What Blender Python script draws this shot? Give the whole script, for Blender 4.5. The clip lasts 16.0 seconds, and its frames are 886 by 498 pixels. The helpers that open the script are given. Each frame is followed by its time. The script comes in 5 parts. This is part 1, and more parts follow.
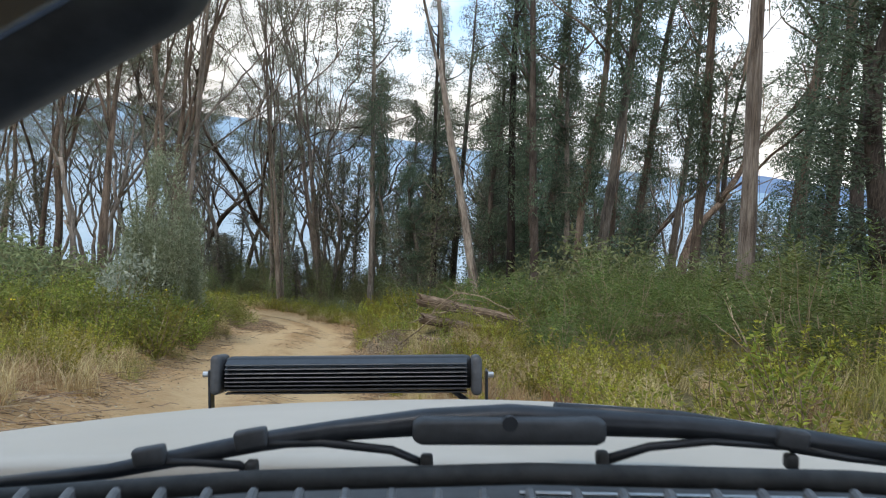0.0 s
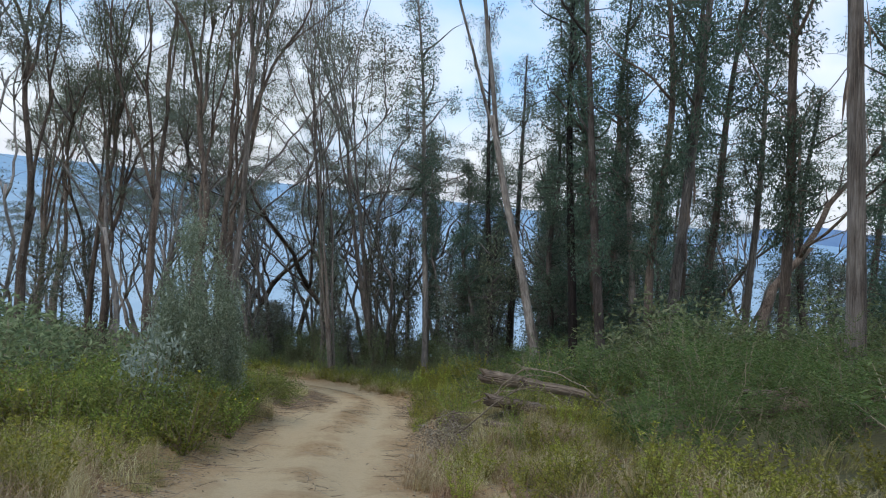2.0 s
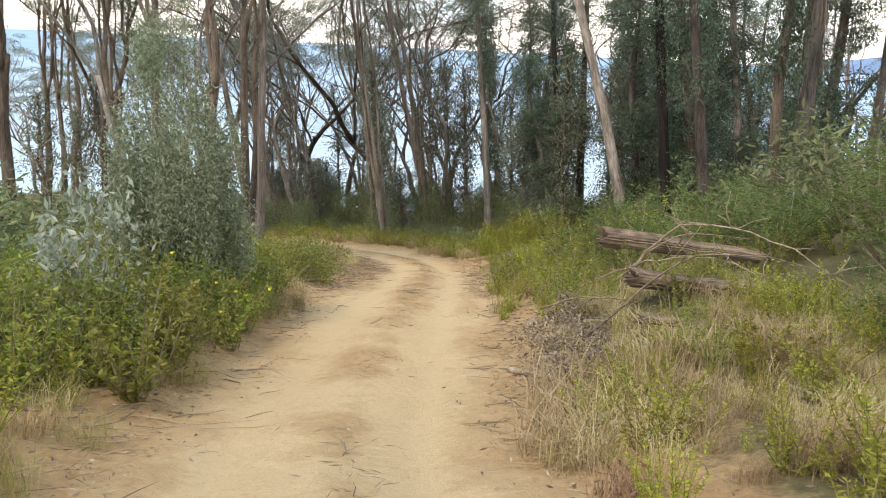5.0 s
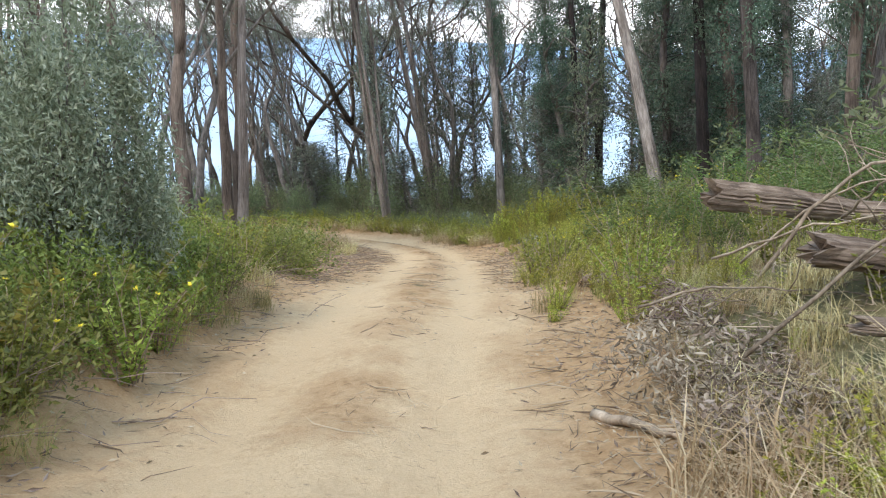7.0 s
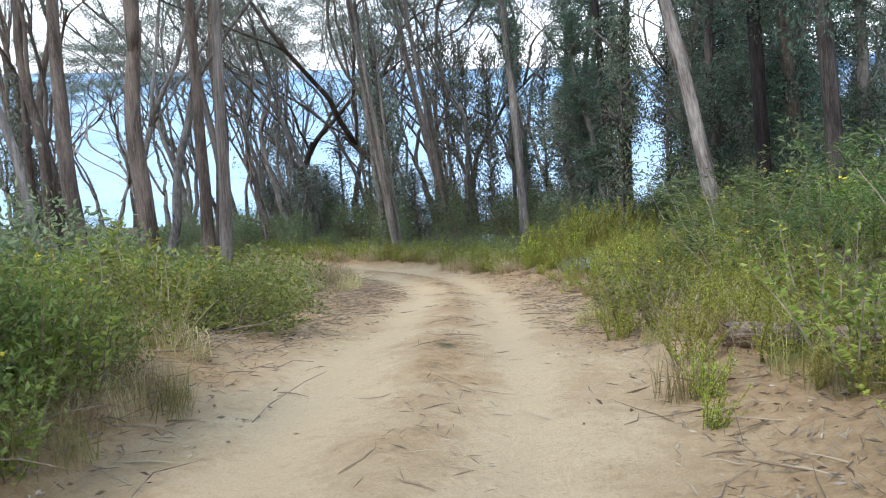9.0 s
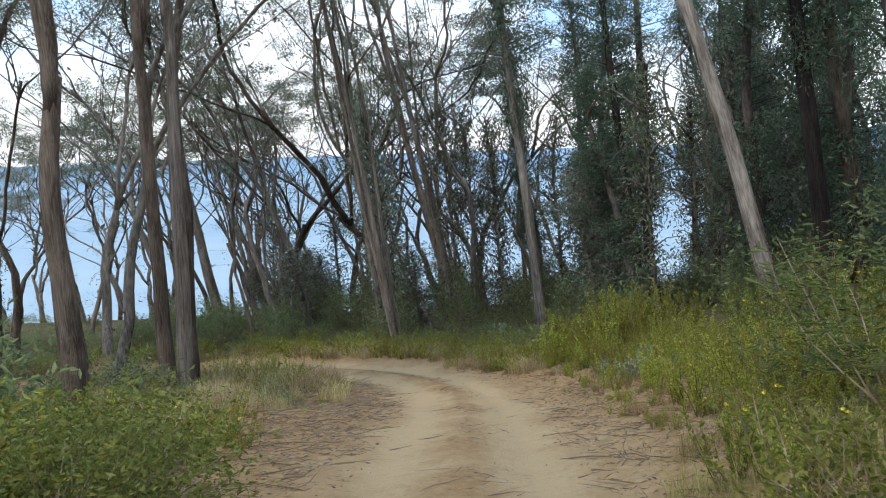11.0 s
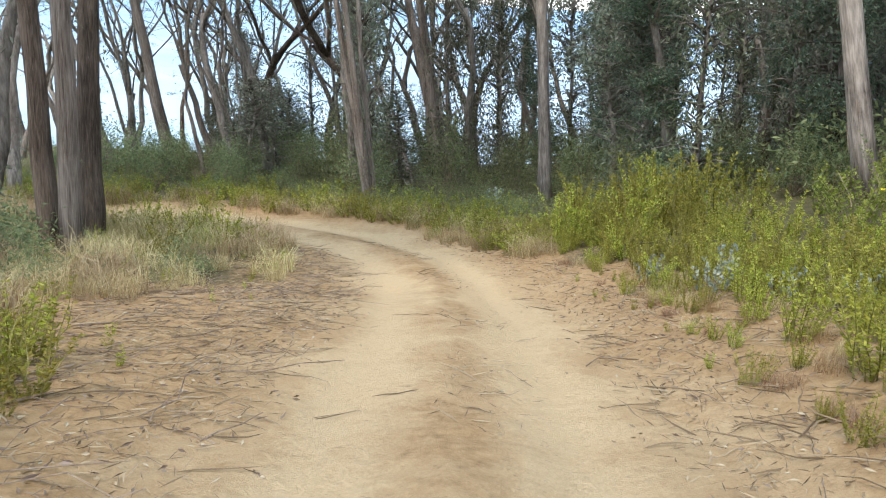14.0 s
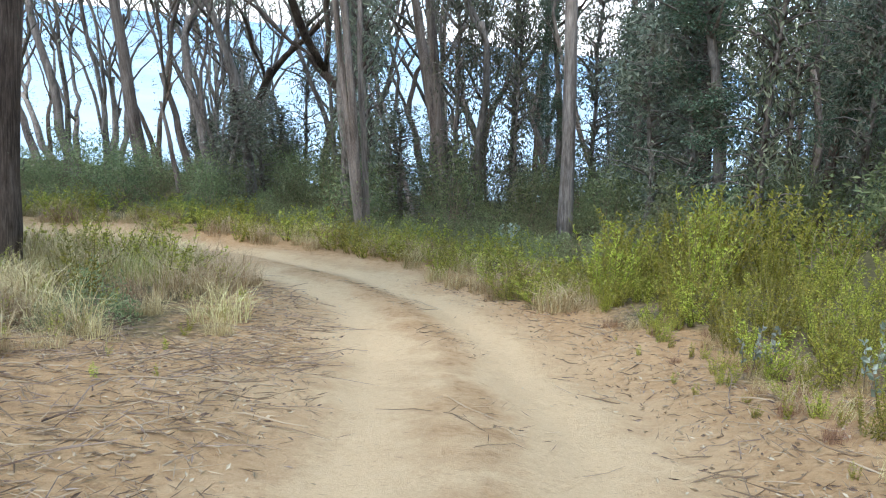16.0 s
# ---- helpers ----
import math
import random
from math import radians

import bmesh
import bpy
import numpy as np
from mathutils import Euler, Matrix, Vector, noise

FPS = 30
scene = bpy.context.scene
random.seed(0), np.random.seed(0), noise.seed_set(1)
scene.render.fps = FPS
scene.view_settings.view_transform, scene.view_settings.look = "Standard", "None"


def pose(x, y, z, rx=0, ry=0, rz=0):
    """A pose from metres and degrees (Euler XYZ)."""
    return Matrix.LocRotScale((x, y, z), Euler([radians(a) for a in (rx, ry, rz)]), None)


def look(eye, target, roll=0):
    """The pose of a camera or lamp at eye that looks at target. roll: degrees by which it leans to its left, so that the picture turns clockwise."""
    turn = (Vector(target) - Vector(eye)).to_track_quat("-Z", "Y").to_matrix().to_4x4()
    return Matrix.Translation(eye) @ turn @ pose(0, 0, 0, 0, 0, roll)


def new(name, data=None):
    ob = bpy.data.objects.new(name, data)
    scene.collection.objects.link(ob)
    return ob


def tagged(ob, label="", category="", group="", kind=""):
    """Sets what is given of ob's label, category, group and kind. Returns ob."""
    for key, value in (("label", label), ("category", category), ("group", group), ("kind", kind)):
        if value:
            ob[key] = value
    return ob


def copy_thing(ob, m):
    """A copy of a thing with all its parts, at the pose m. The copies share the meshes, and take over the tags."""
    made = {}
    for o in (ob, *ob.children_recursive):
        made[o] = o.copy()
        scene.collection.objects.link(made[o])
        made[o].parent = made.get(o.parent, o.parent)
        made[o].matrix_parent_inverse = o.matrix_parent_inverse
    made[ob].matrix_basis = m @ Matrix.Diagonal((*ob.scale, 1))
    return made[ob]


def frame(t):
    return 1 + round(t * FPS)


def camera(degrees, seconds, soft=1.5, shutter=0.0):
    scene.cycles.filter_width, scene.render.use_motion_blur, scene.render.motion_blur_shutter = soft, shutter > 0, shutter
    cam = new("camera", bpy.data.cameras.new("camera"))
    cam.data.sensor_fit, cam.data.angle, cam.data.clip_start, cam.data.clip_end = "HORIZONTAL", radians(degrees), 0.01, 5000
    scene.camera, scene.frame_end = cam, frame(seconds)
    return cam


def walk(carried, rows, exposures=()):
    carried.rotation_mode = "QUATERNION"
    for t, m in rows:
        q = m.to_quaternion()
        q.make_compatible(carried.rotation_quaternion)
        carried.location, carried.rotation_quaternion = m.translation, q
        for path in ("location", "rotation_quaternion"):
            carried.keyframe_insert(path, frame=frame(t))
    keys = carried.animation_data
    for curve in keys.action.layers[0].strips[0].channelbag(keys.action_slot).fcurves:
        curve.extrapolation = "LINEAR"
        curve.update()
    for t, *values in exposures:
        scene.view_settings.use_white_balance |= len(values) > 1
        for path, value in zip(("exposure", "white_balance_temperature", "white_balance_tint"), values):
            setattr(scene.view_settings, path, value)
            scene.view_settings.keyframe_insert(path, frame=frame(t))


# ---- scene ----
cam = camera(55.0, 16.0, soft=1.1, shutter=0.12)
PATH = [
    (0, (0.333, 0.809, 0.824), (0.294, 2.792, 0.57), 7.9),
    (0.5, (0.27, 1.365, 0.801), (0.217, 3.352, 0.584), 8.0),
    (1, (0.225, 1.802, 0.791), (0.121, 3.793, 0.632), 7.7),
    (1.5, (0.127, 2.299, 0.762), (-0.03, 4.287, 0.608), 7.6),
    (2, (0.015, 2.957, 0.709), (-0.162, 4.945, 0.581), 6.2),
    (2.5, (-0.151, 3.821, 0.592), (-0.402, 5.8, 0.45), 4.4),
    (3, (-0.367, 4.816, 0.377), (-0.622, 6.788, 0.167), 3.7),
    (3.5, (-0.592, 5.907, 0.188), (-0.837, 7.857, -0.184), 3.2),
    (4, (-0.741, 6.961, -0.111), (-0.989, 8.902, -0.521), 2.5),
    (4.2, (-0.828, 7.421, -0.163), (-1.084, 9.357, -0.593), 2.7),
    (6.3, (-1.634, 11.689, -1.342), (-1.907, 13.61, -1.825), 2.6),
    (6.5, (-1.707, 12.116, -1.451), (-1.976, 14.038, -1.934), 2.3),
    (7, (-1.916, 13.238, -1.778), (-2.189, 15.159, -2.265), 1.7),
    (7.5, (-2.124, 14.383, -2.062), (-2.415, 16.299, -2.555), 0.4),
    (8, (-2.364, 15.462, -2.3), (-2.661, 17.376, -2.796), -0.1),
    (8.5, (-2.593, 16.592, -2.553), (-2.891, 18.515, -3.017), -0.4),
    (9, (-2.789, 17.695, -2.792), (-3.094, 19.625, -3.22), -0.6),
    (9.5, (-2.965, 18.795, -3.005), (-3.269, 20.726, -3.428), -0.7),
    (10, (-3.114, 19.813, -3.171), (-3.422, 21.766, -3.473), -1.1),
    (10.2, (-3.164, 20.149, -3.191), (-3.469, 22.11, -3.433), -1.6),
    (12.3, (-3.887, 24.71, -3.735), (-4.229, 26.666, -3.976), -1.4),
    (12.5, (-3.959, 24.964, -3.803), (-4.3, 26.908, -4.127), -1.1),
    (13, (-4.133, 25.788, -3.988), (-4.456, 27.696, -4.492), 1.0),
    (13.5, (-4.272, 26.581, -4.228), (-4.535, 28.48, -4.799), 2.8),
    (14, (-4.389, 27.362, -4.424), (-4.651, 29.262, -4.991), 3.3),
    (14.5, (-4.592, 28.2, -4.633), (-4.855, 30.103, -5.191), 4.2),
    (15, (-4.747, 29.093, -4.871), (-5.017, 31.013, -5.362), 5.3),
    (15.5, (-4.911, 30.077, -5.124), (-5.181, 31.999, -5.607), 5.9),
    (16, (-5.087, 31.026, -5.347), (-5.351, 32.949, -5.831), 5.9),
]
EXPOSURES = [
    (0, -0.3, 6800, 13), (1, -0.54, 5900, 12), (2.3, -0.72, 5950, 11), (3, -0.48, 6800, 12), (3.5, 0.14, 7500, 14), (4.2, 0.24, 7600, 15), (6.5, 0.42, 6450, 15), (8.5, 0.42, 6000, 14), (9.5, 0.14, 5800, 12), (10.2, -0.18, 5850, 11),
    (12.3, -0.3, 7000, 13), (12.7, -0.04, 7100, 14), (13.2, 0.42, 7350, 15), (14, 0.58, 6500, 13), (15, 0.58, 6000, 12), (16, 0.6, 5900, 12),
]
walk(cam, [(t, look(eye, target, roll)) for t, eye, target, roll in PATH], EXPOSURES)

# ---- world and sun: bright overcast by the sea ----
world = bpy.data.worlds.new("overcast_sky")
scene.world = world
world.use_nodes = True
wn, wl = world.node_tree.nodes, world.node_tree.links
wn.clear()
w_out = wn.new("ShaderNodeOutputWorld")
w_sky = wn.new("ShaderNodeTexSky")
w_sky.sky_type, w_sky.sun_disc = "NISHITA", False
w_sky.sun_elevation, w_sky.sun_rotation = radians(52), radians(150)
w_sky.dust_density, w_sky.altitude = 2.0, 40
w_b1 = wn.new("ShaderNodeBackground")
w_b1.inputs["Strength"].default_value = 0.07
wl.new(w_sky.outputs[0], w_b1.inputs["Color"])
w_coord = wn.new("ShaderNodeTexCoord")
w_split = wn.new("ShaderNodeSeparateXYZ")
wl.new(w_coord.outputs["Generated"], w_split.inputs[0])
w_map = wn.new("ShaderNodeMapping")
w_map.inputs["Scale"].default_value = (1, 1, 2.2)
wl.new(w_coord.outputs["Generated"], w_map.inputs["Vector"])
w_noise = wn.new("ShaderNodeTexNoise")
w_noise.inputs["Scale"].default_value, w_noise.inputs["Detail"].default_value = 2.4, 7.0
wl.new(w_map.outputs[0], w_noise.inputs["Vector"])
# cloud closes up towards the horizon and opens overhead
w_open = wn.new("ShaderNodeMath")
w_open.operation, w_open.inputs[1].default_value = "MULTIPLY_ADD", -0.62
wl.new(w_split.outputs["Z"], w_open.inputs[0])
wl.new(w_noise.outputs["Fac"], w_open.inputs[2])
w_ramp = wn.new("ShaderNodeValToRGB")
w_ramp.color_ramp.elements[0].position, w_ramp.color_ramp.elements[0].color = 0.30, (0.44, 0.68, 0.96, 1)
w_ramp.color_ramp.elements[1].position, w_ramp.color_ramp.elements[1].color = 0.46, (1.0, 1.0, 1.0, 1)
wl.new(w_open.outputs[0], w_ramp.inputs["Fac"])
w_b2 = wn.new("ShaderNodeBackground")
w_b2.inputs["Strength"].default_value = 1.4
wl.new(w_ramp.outputs["Color"], w_b2.inputs["Color"])
w_add = wn.new("ShaderNodeAddShader")
wl.new(w_b1.outputs[0], w_add.inputs[0])
wl.new(w_b2.outputs[0], w_add.inputs[1])
wl.new(w_add.outputs[0], w_out.inputs["Surface"])

sun = new("sun", bpy.data.lights.new("sun", "SUN"))
sun.data.energy, sun.data.angle, sun.data.color = 1.9, radians(12), (1.0, 0.95, 0.88)
sun.matrix_world = look((0, 0, 60), (14, 26, 15))


# ---- materials ----
def nodes_of(name):
    m = bpy.data.materials.new(name)
    m.use_nodes = True
    n, l = m.node_tree.nodes, m.node_tree.links
    return m, n, l, n["Principled BSDF"]


def ramp(n, l, fac, stops):
    r = n.new("ShaderNodeValToRGB")
    while len(r.color_ramp.elements) < len(stops):
        r.color_ramp.elements.new(0.5)
    for e, (p, c) in zip(r.color_ramp.elements, stops):
        e.position, e.color = p, (*c, 1)
    l.new(fac, r.inputs["Fac"])
    return r.outputs["Color"]


def texture(n, l, scale, detail=5.0, stretch=(1, 1, 1), rough=0.6, space="Object"):
    c = n.new("ShaderNodeTexCoord")
    mp = n.new("ShaderNodeMapping")
    mp.inputs["Scale"].default_value = stretch
    l.new(c.outputs[space], mp.inputs["Vector"])
    t = n.new("ShaderNodeTexNoise")
    t.inputs["Scale"].default_value, t.inputs["Detail"].default_value, t.inputs["Roughness"].default_value = scale, detail, rough
    l.new(mp.outputs[0], t.inputs["Vector"])
    return t.outputs["Fac"]


def mixed(n, l, fac, a, b, mode="MIX"):
    m = n.new("ShaderNodeMix")
    m.data_type, m.blend_type = "RGBA", mode
    for sock, v in ((m.inputs[0], fac), (m.inputs[6], a), (m.inputs[7], b)):
        if isinstance(v, (int, float)):
            sock.default_value = v
        elif isinstance(v, tuple):
            sock.default_value = (*v, 1)
        else:
            l.new(v, sock)
    return m.outputs[2]


def bumped(n, l, b, height, strength, distance):
    bp = n.new("ShaderNodeBump")
    bp.inputs["Strength"].default_value, bp.inputs["Distance"].default_value = strength, distance
    l.new(height, bp.inputs["Height"])
    l.new(bp.outputs[0], b.inputs["Normal"])


def leaf_material(name, dark, mid, light, rough=0.5, through_light=0.3):
    """Foliage: colour varies from plant to plant and from leaf to leaf; some light passes through."""
    m, n, l, b = nodes_of(name)
    g, o = n.new("ShaderNodeNewGeometry"), n.new("ShaderNodeObjectInfo")
    leafwise = ramp(n, l, g.outputs["Random Per Island"], ((0.0, dark), (0.5, mid), (1.0, light)))
    hue = n.new("ShaderNodeHueSaturation")
    ma = n.new("ShaderNodeMath")
    ma.operation, ma.inputs[1].default_value, ma.inputs[2].default_value = "MULTIPLY_ADD", 0.5, 0.75
    l.new(o.outputs["Random"], ma.inputs[0])
    l.new(ma.outputs[0], hue.inputs["Value"])
    mb = n.new("ShaderNodeMath")
    mb.operation, mb.inputs[1].default_value, mb.inputs[2].default_value = "MULTIPLY_ADD", 0.05, 0.475
    l.new(o.outputs["Random"], mb.inputs[0])
    l.new(mb.outputs[0], hue.inputs["Hue"])
    l.new(leafwise, hue.inputs["Color"])
    l.new(hue.outputs[0], b.inputs["Base Color"])
    b.inputs["Roughness"].default_value = rough
    b.inputs["Specular IOR Level"].default_value = 0.3
    tr = n.new("ShaderNodeBsdfTranslucent")
    l.new(hue.outputs[0], tr.inputs["Color"])
    mx = n.new("ShaderNodeMixShader")
    mx.inputs[0].default_value = through_light
    l.new(b.outputs[0], mx.inputs[1])
    l.new(tr.outputs[0], mx.inputs[2])
    l.new(mx.outputs[0], n["Material Output"].inputs["Surface"])
    return m


def bark_material(name, dark, mid, light, stringy=6.0, relief=0.05, lying=False):
    m, n, l, b = nodes_of(name)
    strings = texture(n, l, 7.0, 7.0, (0.3, stringy, stringy) if lying else (stringy, stringy, 0.35), 0.7)
    patches = texture(n, l, 1.1, 4.0, (1.6, 1.6, 0.5))
    c = ramp(n, l, strings, ((0.36, dark), (0.50, mid), (0.66, light)))
    p = ramp(n, l, patches, ((0.38, dark), (0.6, light)))
    o = n.new("ShaderNodeObjectInfo")
    hue = n.new("ShaderNodeHueSaturation")
    ma = n.new("ShaderNodeMath")
    ma.operation, ma.inputs[1].default_value, ma.inputs[2].default_value = "MULTIPLY_ADD", 0.6, 0.7
    l.new(o.outputs["Random"], ma.inputs[0])
    l.new(ma.outputs[0], hue.inputs["Value"])
    plates = texture(n, l, 3.2, 3.0, (0.12, 1.8, 1.8) if lying else (1.8, 1.8, 0.12), 0.55)
    streaks = ramp(n, l, plates, ((0.42, (0.45, 0.43, 0.42)), (0.5, (1, 1, 1)), (0.6, (1.0, 0.98, 0.94))))
    l.new(mixed(n, l, 0.5, mixed(n, l, 0.4, c, p), streaks, "MULTIPLY"), hue.inputs["Color"])
    l.new(hue.outputs[0], b.inputs["Base Color"])
    b.inputs["Roughness"].default_value = 0.9
    b.inputs["Specular IOR Level"].default_value = 0.15
    both = n.new("ShaderNodeMath")
    l.new(strings, both.inputs[0])
    l.new(plates, both.inputs[1])
    bumped(n, l, b, both.outputs[0], 0.9, relief)
    return m


def plain_material(name, colour, rough=0.5, metal=0.0, grain=30.0, amount=0.25, bump=0.002):
    m, n, l, b = nodes_of(name)
    t = texture(n, l, grain, 5.0)
    low = tuple(v * (1 - amount) for v in colour)
    high = tuple(min(1.0, v * (1 + amount)) for v in colour)
    l.new(ramp(n, l, t, ((0.3, low), (0.7, high))), b.inputs["Base Color"])
    b.inputs["Roughness"].default_value, b.inputs["Metallic"].default_value = rough, metal
    bumped(n, l, b, t, 0.4, bump)
    return m


def ground_material():
    """Sand where wheels run, leaf litter along it, and dark soil with dry grass away from it."""
    m, n, l, b = nodes_of("sandy_ground")
    a = n.new("ShaderNodeAttribute")
    a.attribute_name = "wheelway"
    fine = texture(n, l, 55.0, 8.0, rough=0.75)
    blotch = texture(n, l, 1.3, 6.0)
    grit = texture(n, l, 9.0, 7.0, rough=0.7)
    sand = ramp(n, l, blotch, ((0.3, (0.402, 0.224, 0.098)), (0.5, (0.520, 0.319, 0.153)), (0.72, (0.598, 0.407, 0.220))))
    patch = texture(n, l, 5.0, 6.0, rough=0.65)
    sand = mixed(n, l, 0.35, sand, ramp(n, l, patch, ((0.35, (0.356, 0.198, 0.086)), (0.65, (0.660, 0.458, 0.249)))))
    sand = mixed(n, l, 0.5, sand, ramp(n, l, fine, ((0.3, (0.356, 0.219, 0.103)), (0.7, (0.637, 0.458, 0.257)))))
    litter = ramp(n, l, grit, ((0.3, (0.252, 0.146, 0.070)), (0.44, (0.414, 0.245, 0.114)), (0.58, (0.515, 0.323, 0.156)), (0.78, (0.628, 0.444, 0.244))))
    litter = mixed(n, l, 0.35, litter, ramp(n, l, fine, ((0.35, (0.263, 0.154, 0.071)), (0.7, (0.541, 0.355, 0.179)))))
    soil = ramp(n, l, grit, ((0.3, (0.055, 0.045, 0.025)), (0.55, (0.15, 0.125, 0.06)), (0.75, (0.219, 0.165, 0.085))))
    wide = texture(n, l, 0.22, 6.0, rough=0.65)
    soil = mixed(n, l, 0.45, soil, ramp(n, l, wide, ((0.35, (0.06, 0.055, 0.025)), (0.5, (0.16, 0.14, 0.06)), (0.65, (0.211, 0.150, 0.078)))))
    add = n.new("ShaderNodeMath")
    add.operation = "MULTIPLY_ADD"
    add.inputs[1].default_value, add.inputs[2].default_value = 0.5, -0.25
    l.new(grit, add.inputs[0])
    s2 = n.new("ShaderNodeMath")
    l.new(a.outputs["Fac"], s2.inputs[0])
    l.new(add.outputs[0], s2.inputs[1])
    outer = ramp(n, l, s2.outputs[0], ((0.12, (0, 0, 0)), (0.34, (1, 1, 1))))
    inner = ramp(n, l, s2.outputs[0], ((0.55, (0, 0, 0)), (0.74, (1, 1, 1))))
    rolled = ramp(n, l, s2.outputs[0], ((0.80, (0, 0, 0)), (0.97, (0.75, 0.75, 0.75))))
    pale = ramp(n, l, fine, ((0.3, (0.55, 0.375, 0.195)), (0.7, (0.72, 0.52, 0.30))))
    sand = mixed(n, l, rolled, sand, pale)
    c = mixed(n, l, inner, mixed(n, l, outer, soil, litter), sand)
    flecks = texture(n, l, 30.0, 3.0, (0.45, 1.0, 1.0), 0.5)
    c = mixed(n, l, ramp(n, l, flecks, ((0.64, (0, 0, 0)), (0.72, (0.4, 0.4, 0.4)))), c, (0.2, 0.125, 0.07))
    l.new(c, b.inputs["Base Color"])
    b.inputs["Roughness"].default_value = 0.95
    b.inputs["Specular IOR Level"].default_value = 0.1
    h = n.new("ShaderNodeMath")
    l.new(fine, h.inputs[0])
    l.new(grit, h.inputs[1])
    h2 = n.new("ShaderNodeMath")
    l.new(h.outputs[0], h2.inputs[0])
    l.new(patch, h2.inputs[1])
    bumped(n, l, b, h2.outputs[0], 0.75, 0.035)
    return m


def water_material():
    """Blue open sea with wind streaks, paler near the shore and bluer far out."""
    m, n, l, b = nodes_of("sea_water")
    swell = texture(n, l, 0.05, 8.0, (1, 3.0, 1), 0.7)
    streak = texture(n, l, 0.004, 6.0, (0.6, 4.0, 1))
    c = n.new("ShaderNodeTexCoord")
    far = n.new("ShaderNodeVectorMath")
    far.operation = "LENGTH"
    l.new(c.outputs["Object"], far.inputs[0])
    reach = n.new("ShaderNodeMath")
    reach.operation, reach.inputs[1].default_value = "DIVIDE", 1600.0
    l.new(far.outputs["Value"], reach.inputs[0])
    # base colour by distance from the origin: pale near, bluer far
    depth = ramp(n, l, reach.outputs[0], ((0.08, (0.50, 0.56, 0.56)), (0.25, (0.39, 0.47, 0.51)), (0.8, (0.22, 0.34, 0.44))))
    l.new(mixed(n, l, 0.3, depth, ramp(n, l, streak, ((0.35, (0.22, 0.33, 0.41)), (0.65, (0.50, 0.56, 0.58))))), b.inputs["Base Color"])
    b.inputs["Roughness"].default_value = 0.6
    b.inputs["Specular IOR Level"].default_value = 0.12
    bumped(n, l, b, swell, 0.5, 0.6)
    return m


BARK_BROWN = bark_material("brown_stringy_bark", (0.050, 0.035, 0.026), (0.165, 0.116, 0.084), (0.36, 0.268, 0.20))
BARK_GREY = bark_material("grey_bark", (0.080, 0.065, 0.053), (0.235, 0.192, 0.154), (0.43, 0.365, 0.305), 3.0, 0.02)
BARK_PALE = bark_material("pale_streaked_bark", (0.062, 0.049, 0.040), (0.255, 0.205, 0.163), (0.47, 0.395, 0.325), 2.2, 0.012)
BARK_DARK = bark_material("dark_charred_bark", (0.015, 0.012, 0.011), (0.05, 0.038, 0.032), (0.12, 0.09, 0.075))
BARK_UMBER = bark_material("umber_bark", (0.030, 0.023, 0.019), (0.105, 0.080, 0.064), (0.22, 0.175, 0.145))
BARK_RED = bark_material("reddish_brown_bark", (0.075, 0.055, 0.042), (0.24, 0.185, 0.145), (0.44, 0.365, 0.30))
TWIG = bark_material("grey_dead_twigs", (0.117, 0.083, 0.052), (0.297, 0.216, 0.139), (0.488, 0.377, 0.257), 2.0, 0.004)
LOG_WOOD = bark_material("weathered_log_wood", (0.064, 0.044, 0.030), (0.233, 0.162, 0.109), (0.424, 0.314, 0.217), 3.0, 0.02, True)
STRIP_BARK = bark_material("peeling_strip_bark", (0.10, 0.07, 0.05), (0.27, 0.20, 0.15), (0.45, 0.36, 0.28), 3.0, 0.01)
LEAF_GUM = leaf_material("gum_leaves", (0.064, 0.096, 0.056), (0.122, 0.166, 0.100), (0.225, 0.270, 0.170), 0.42, 0.40)
LEAF_OLIVE = leaf_material("olive_gum_leaves", (0.087, 0.096, 0.056), (0.163, 0.171, 0.100), (0.283, 0.266, 0.162), 0.45, 0.36)
LEAF_SAGE = leaf_material("sage_gum_leaves", (0.122, 0.131, 0.086), (0.203, 0.214, 0.141), (0.339, 0.329, 0.227), 0.45, 0.4)
LEAF_SILVER = leaf_material("silver_leaves", (0.20, 0.23, 0.16), (0.34, 0.37, 0.27), (0.50, 0.52, 0.41), 0.9, 0.35)
LEAF_UNDER = leaf_material("understorey_leaves", (0.120, 0.145, 0.062), (0.210, 0.235, 0.100), (0.340, 0.350, 0.156), 0.55, 0.4)
LEAF_HEATH = leaf_material("heath_leaves", (0.142, 0.170, 0.028), (0.256, 0.282, 0.046), (0.430, 0.410, 0.088), 0.5, 0.5)
LEAF_LIME = leaf_material("yellow_green_heath_leaves", (0.215, 0.228, 0.03), (0.38, 0.375, 0.05), (0.57, 0.515, 0.095), 0.6, 0.48)
LEAF_FERN = leaf_material("feathery_green_leaves", (0.070, 0.102, 0.022), (0.122, 0.162, 0.038), (0.198, 0.228, 0.066), 0.5, 0.35)
GRASS_DRY = leaf_material("dry_grass", (0.291, 0.194, 0.084), (0.482, 0.353, 0.168), (0.650, 0.524, 0.291), 0.7, 0.25)
GRASS_GREEN = leaf_material("half_dry_grass", (0.165, 0.168, 0.040), (0.308, 0.275, 0.075), (0.506, 0.393, 0.160), 0.6, 0.35)
DEAD_LEAF = leaf_material("dead_leaves", (0.10, 0.066, 0.045), (0.21, 0.148, 0.10), (0.36, 0.275, 0.20), 0.9, 0.1)
PETAL = plain_material("yellow_petals", (0.75, 0.58, 0.02), 0.6)
GROUND = ground_material()
WATER = water_material()


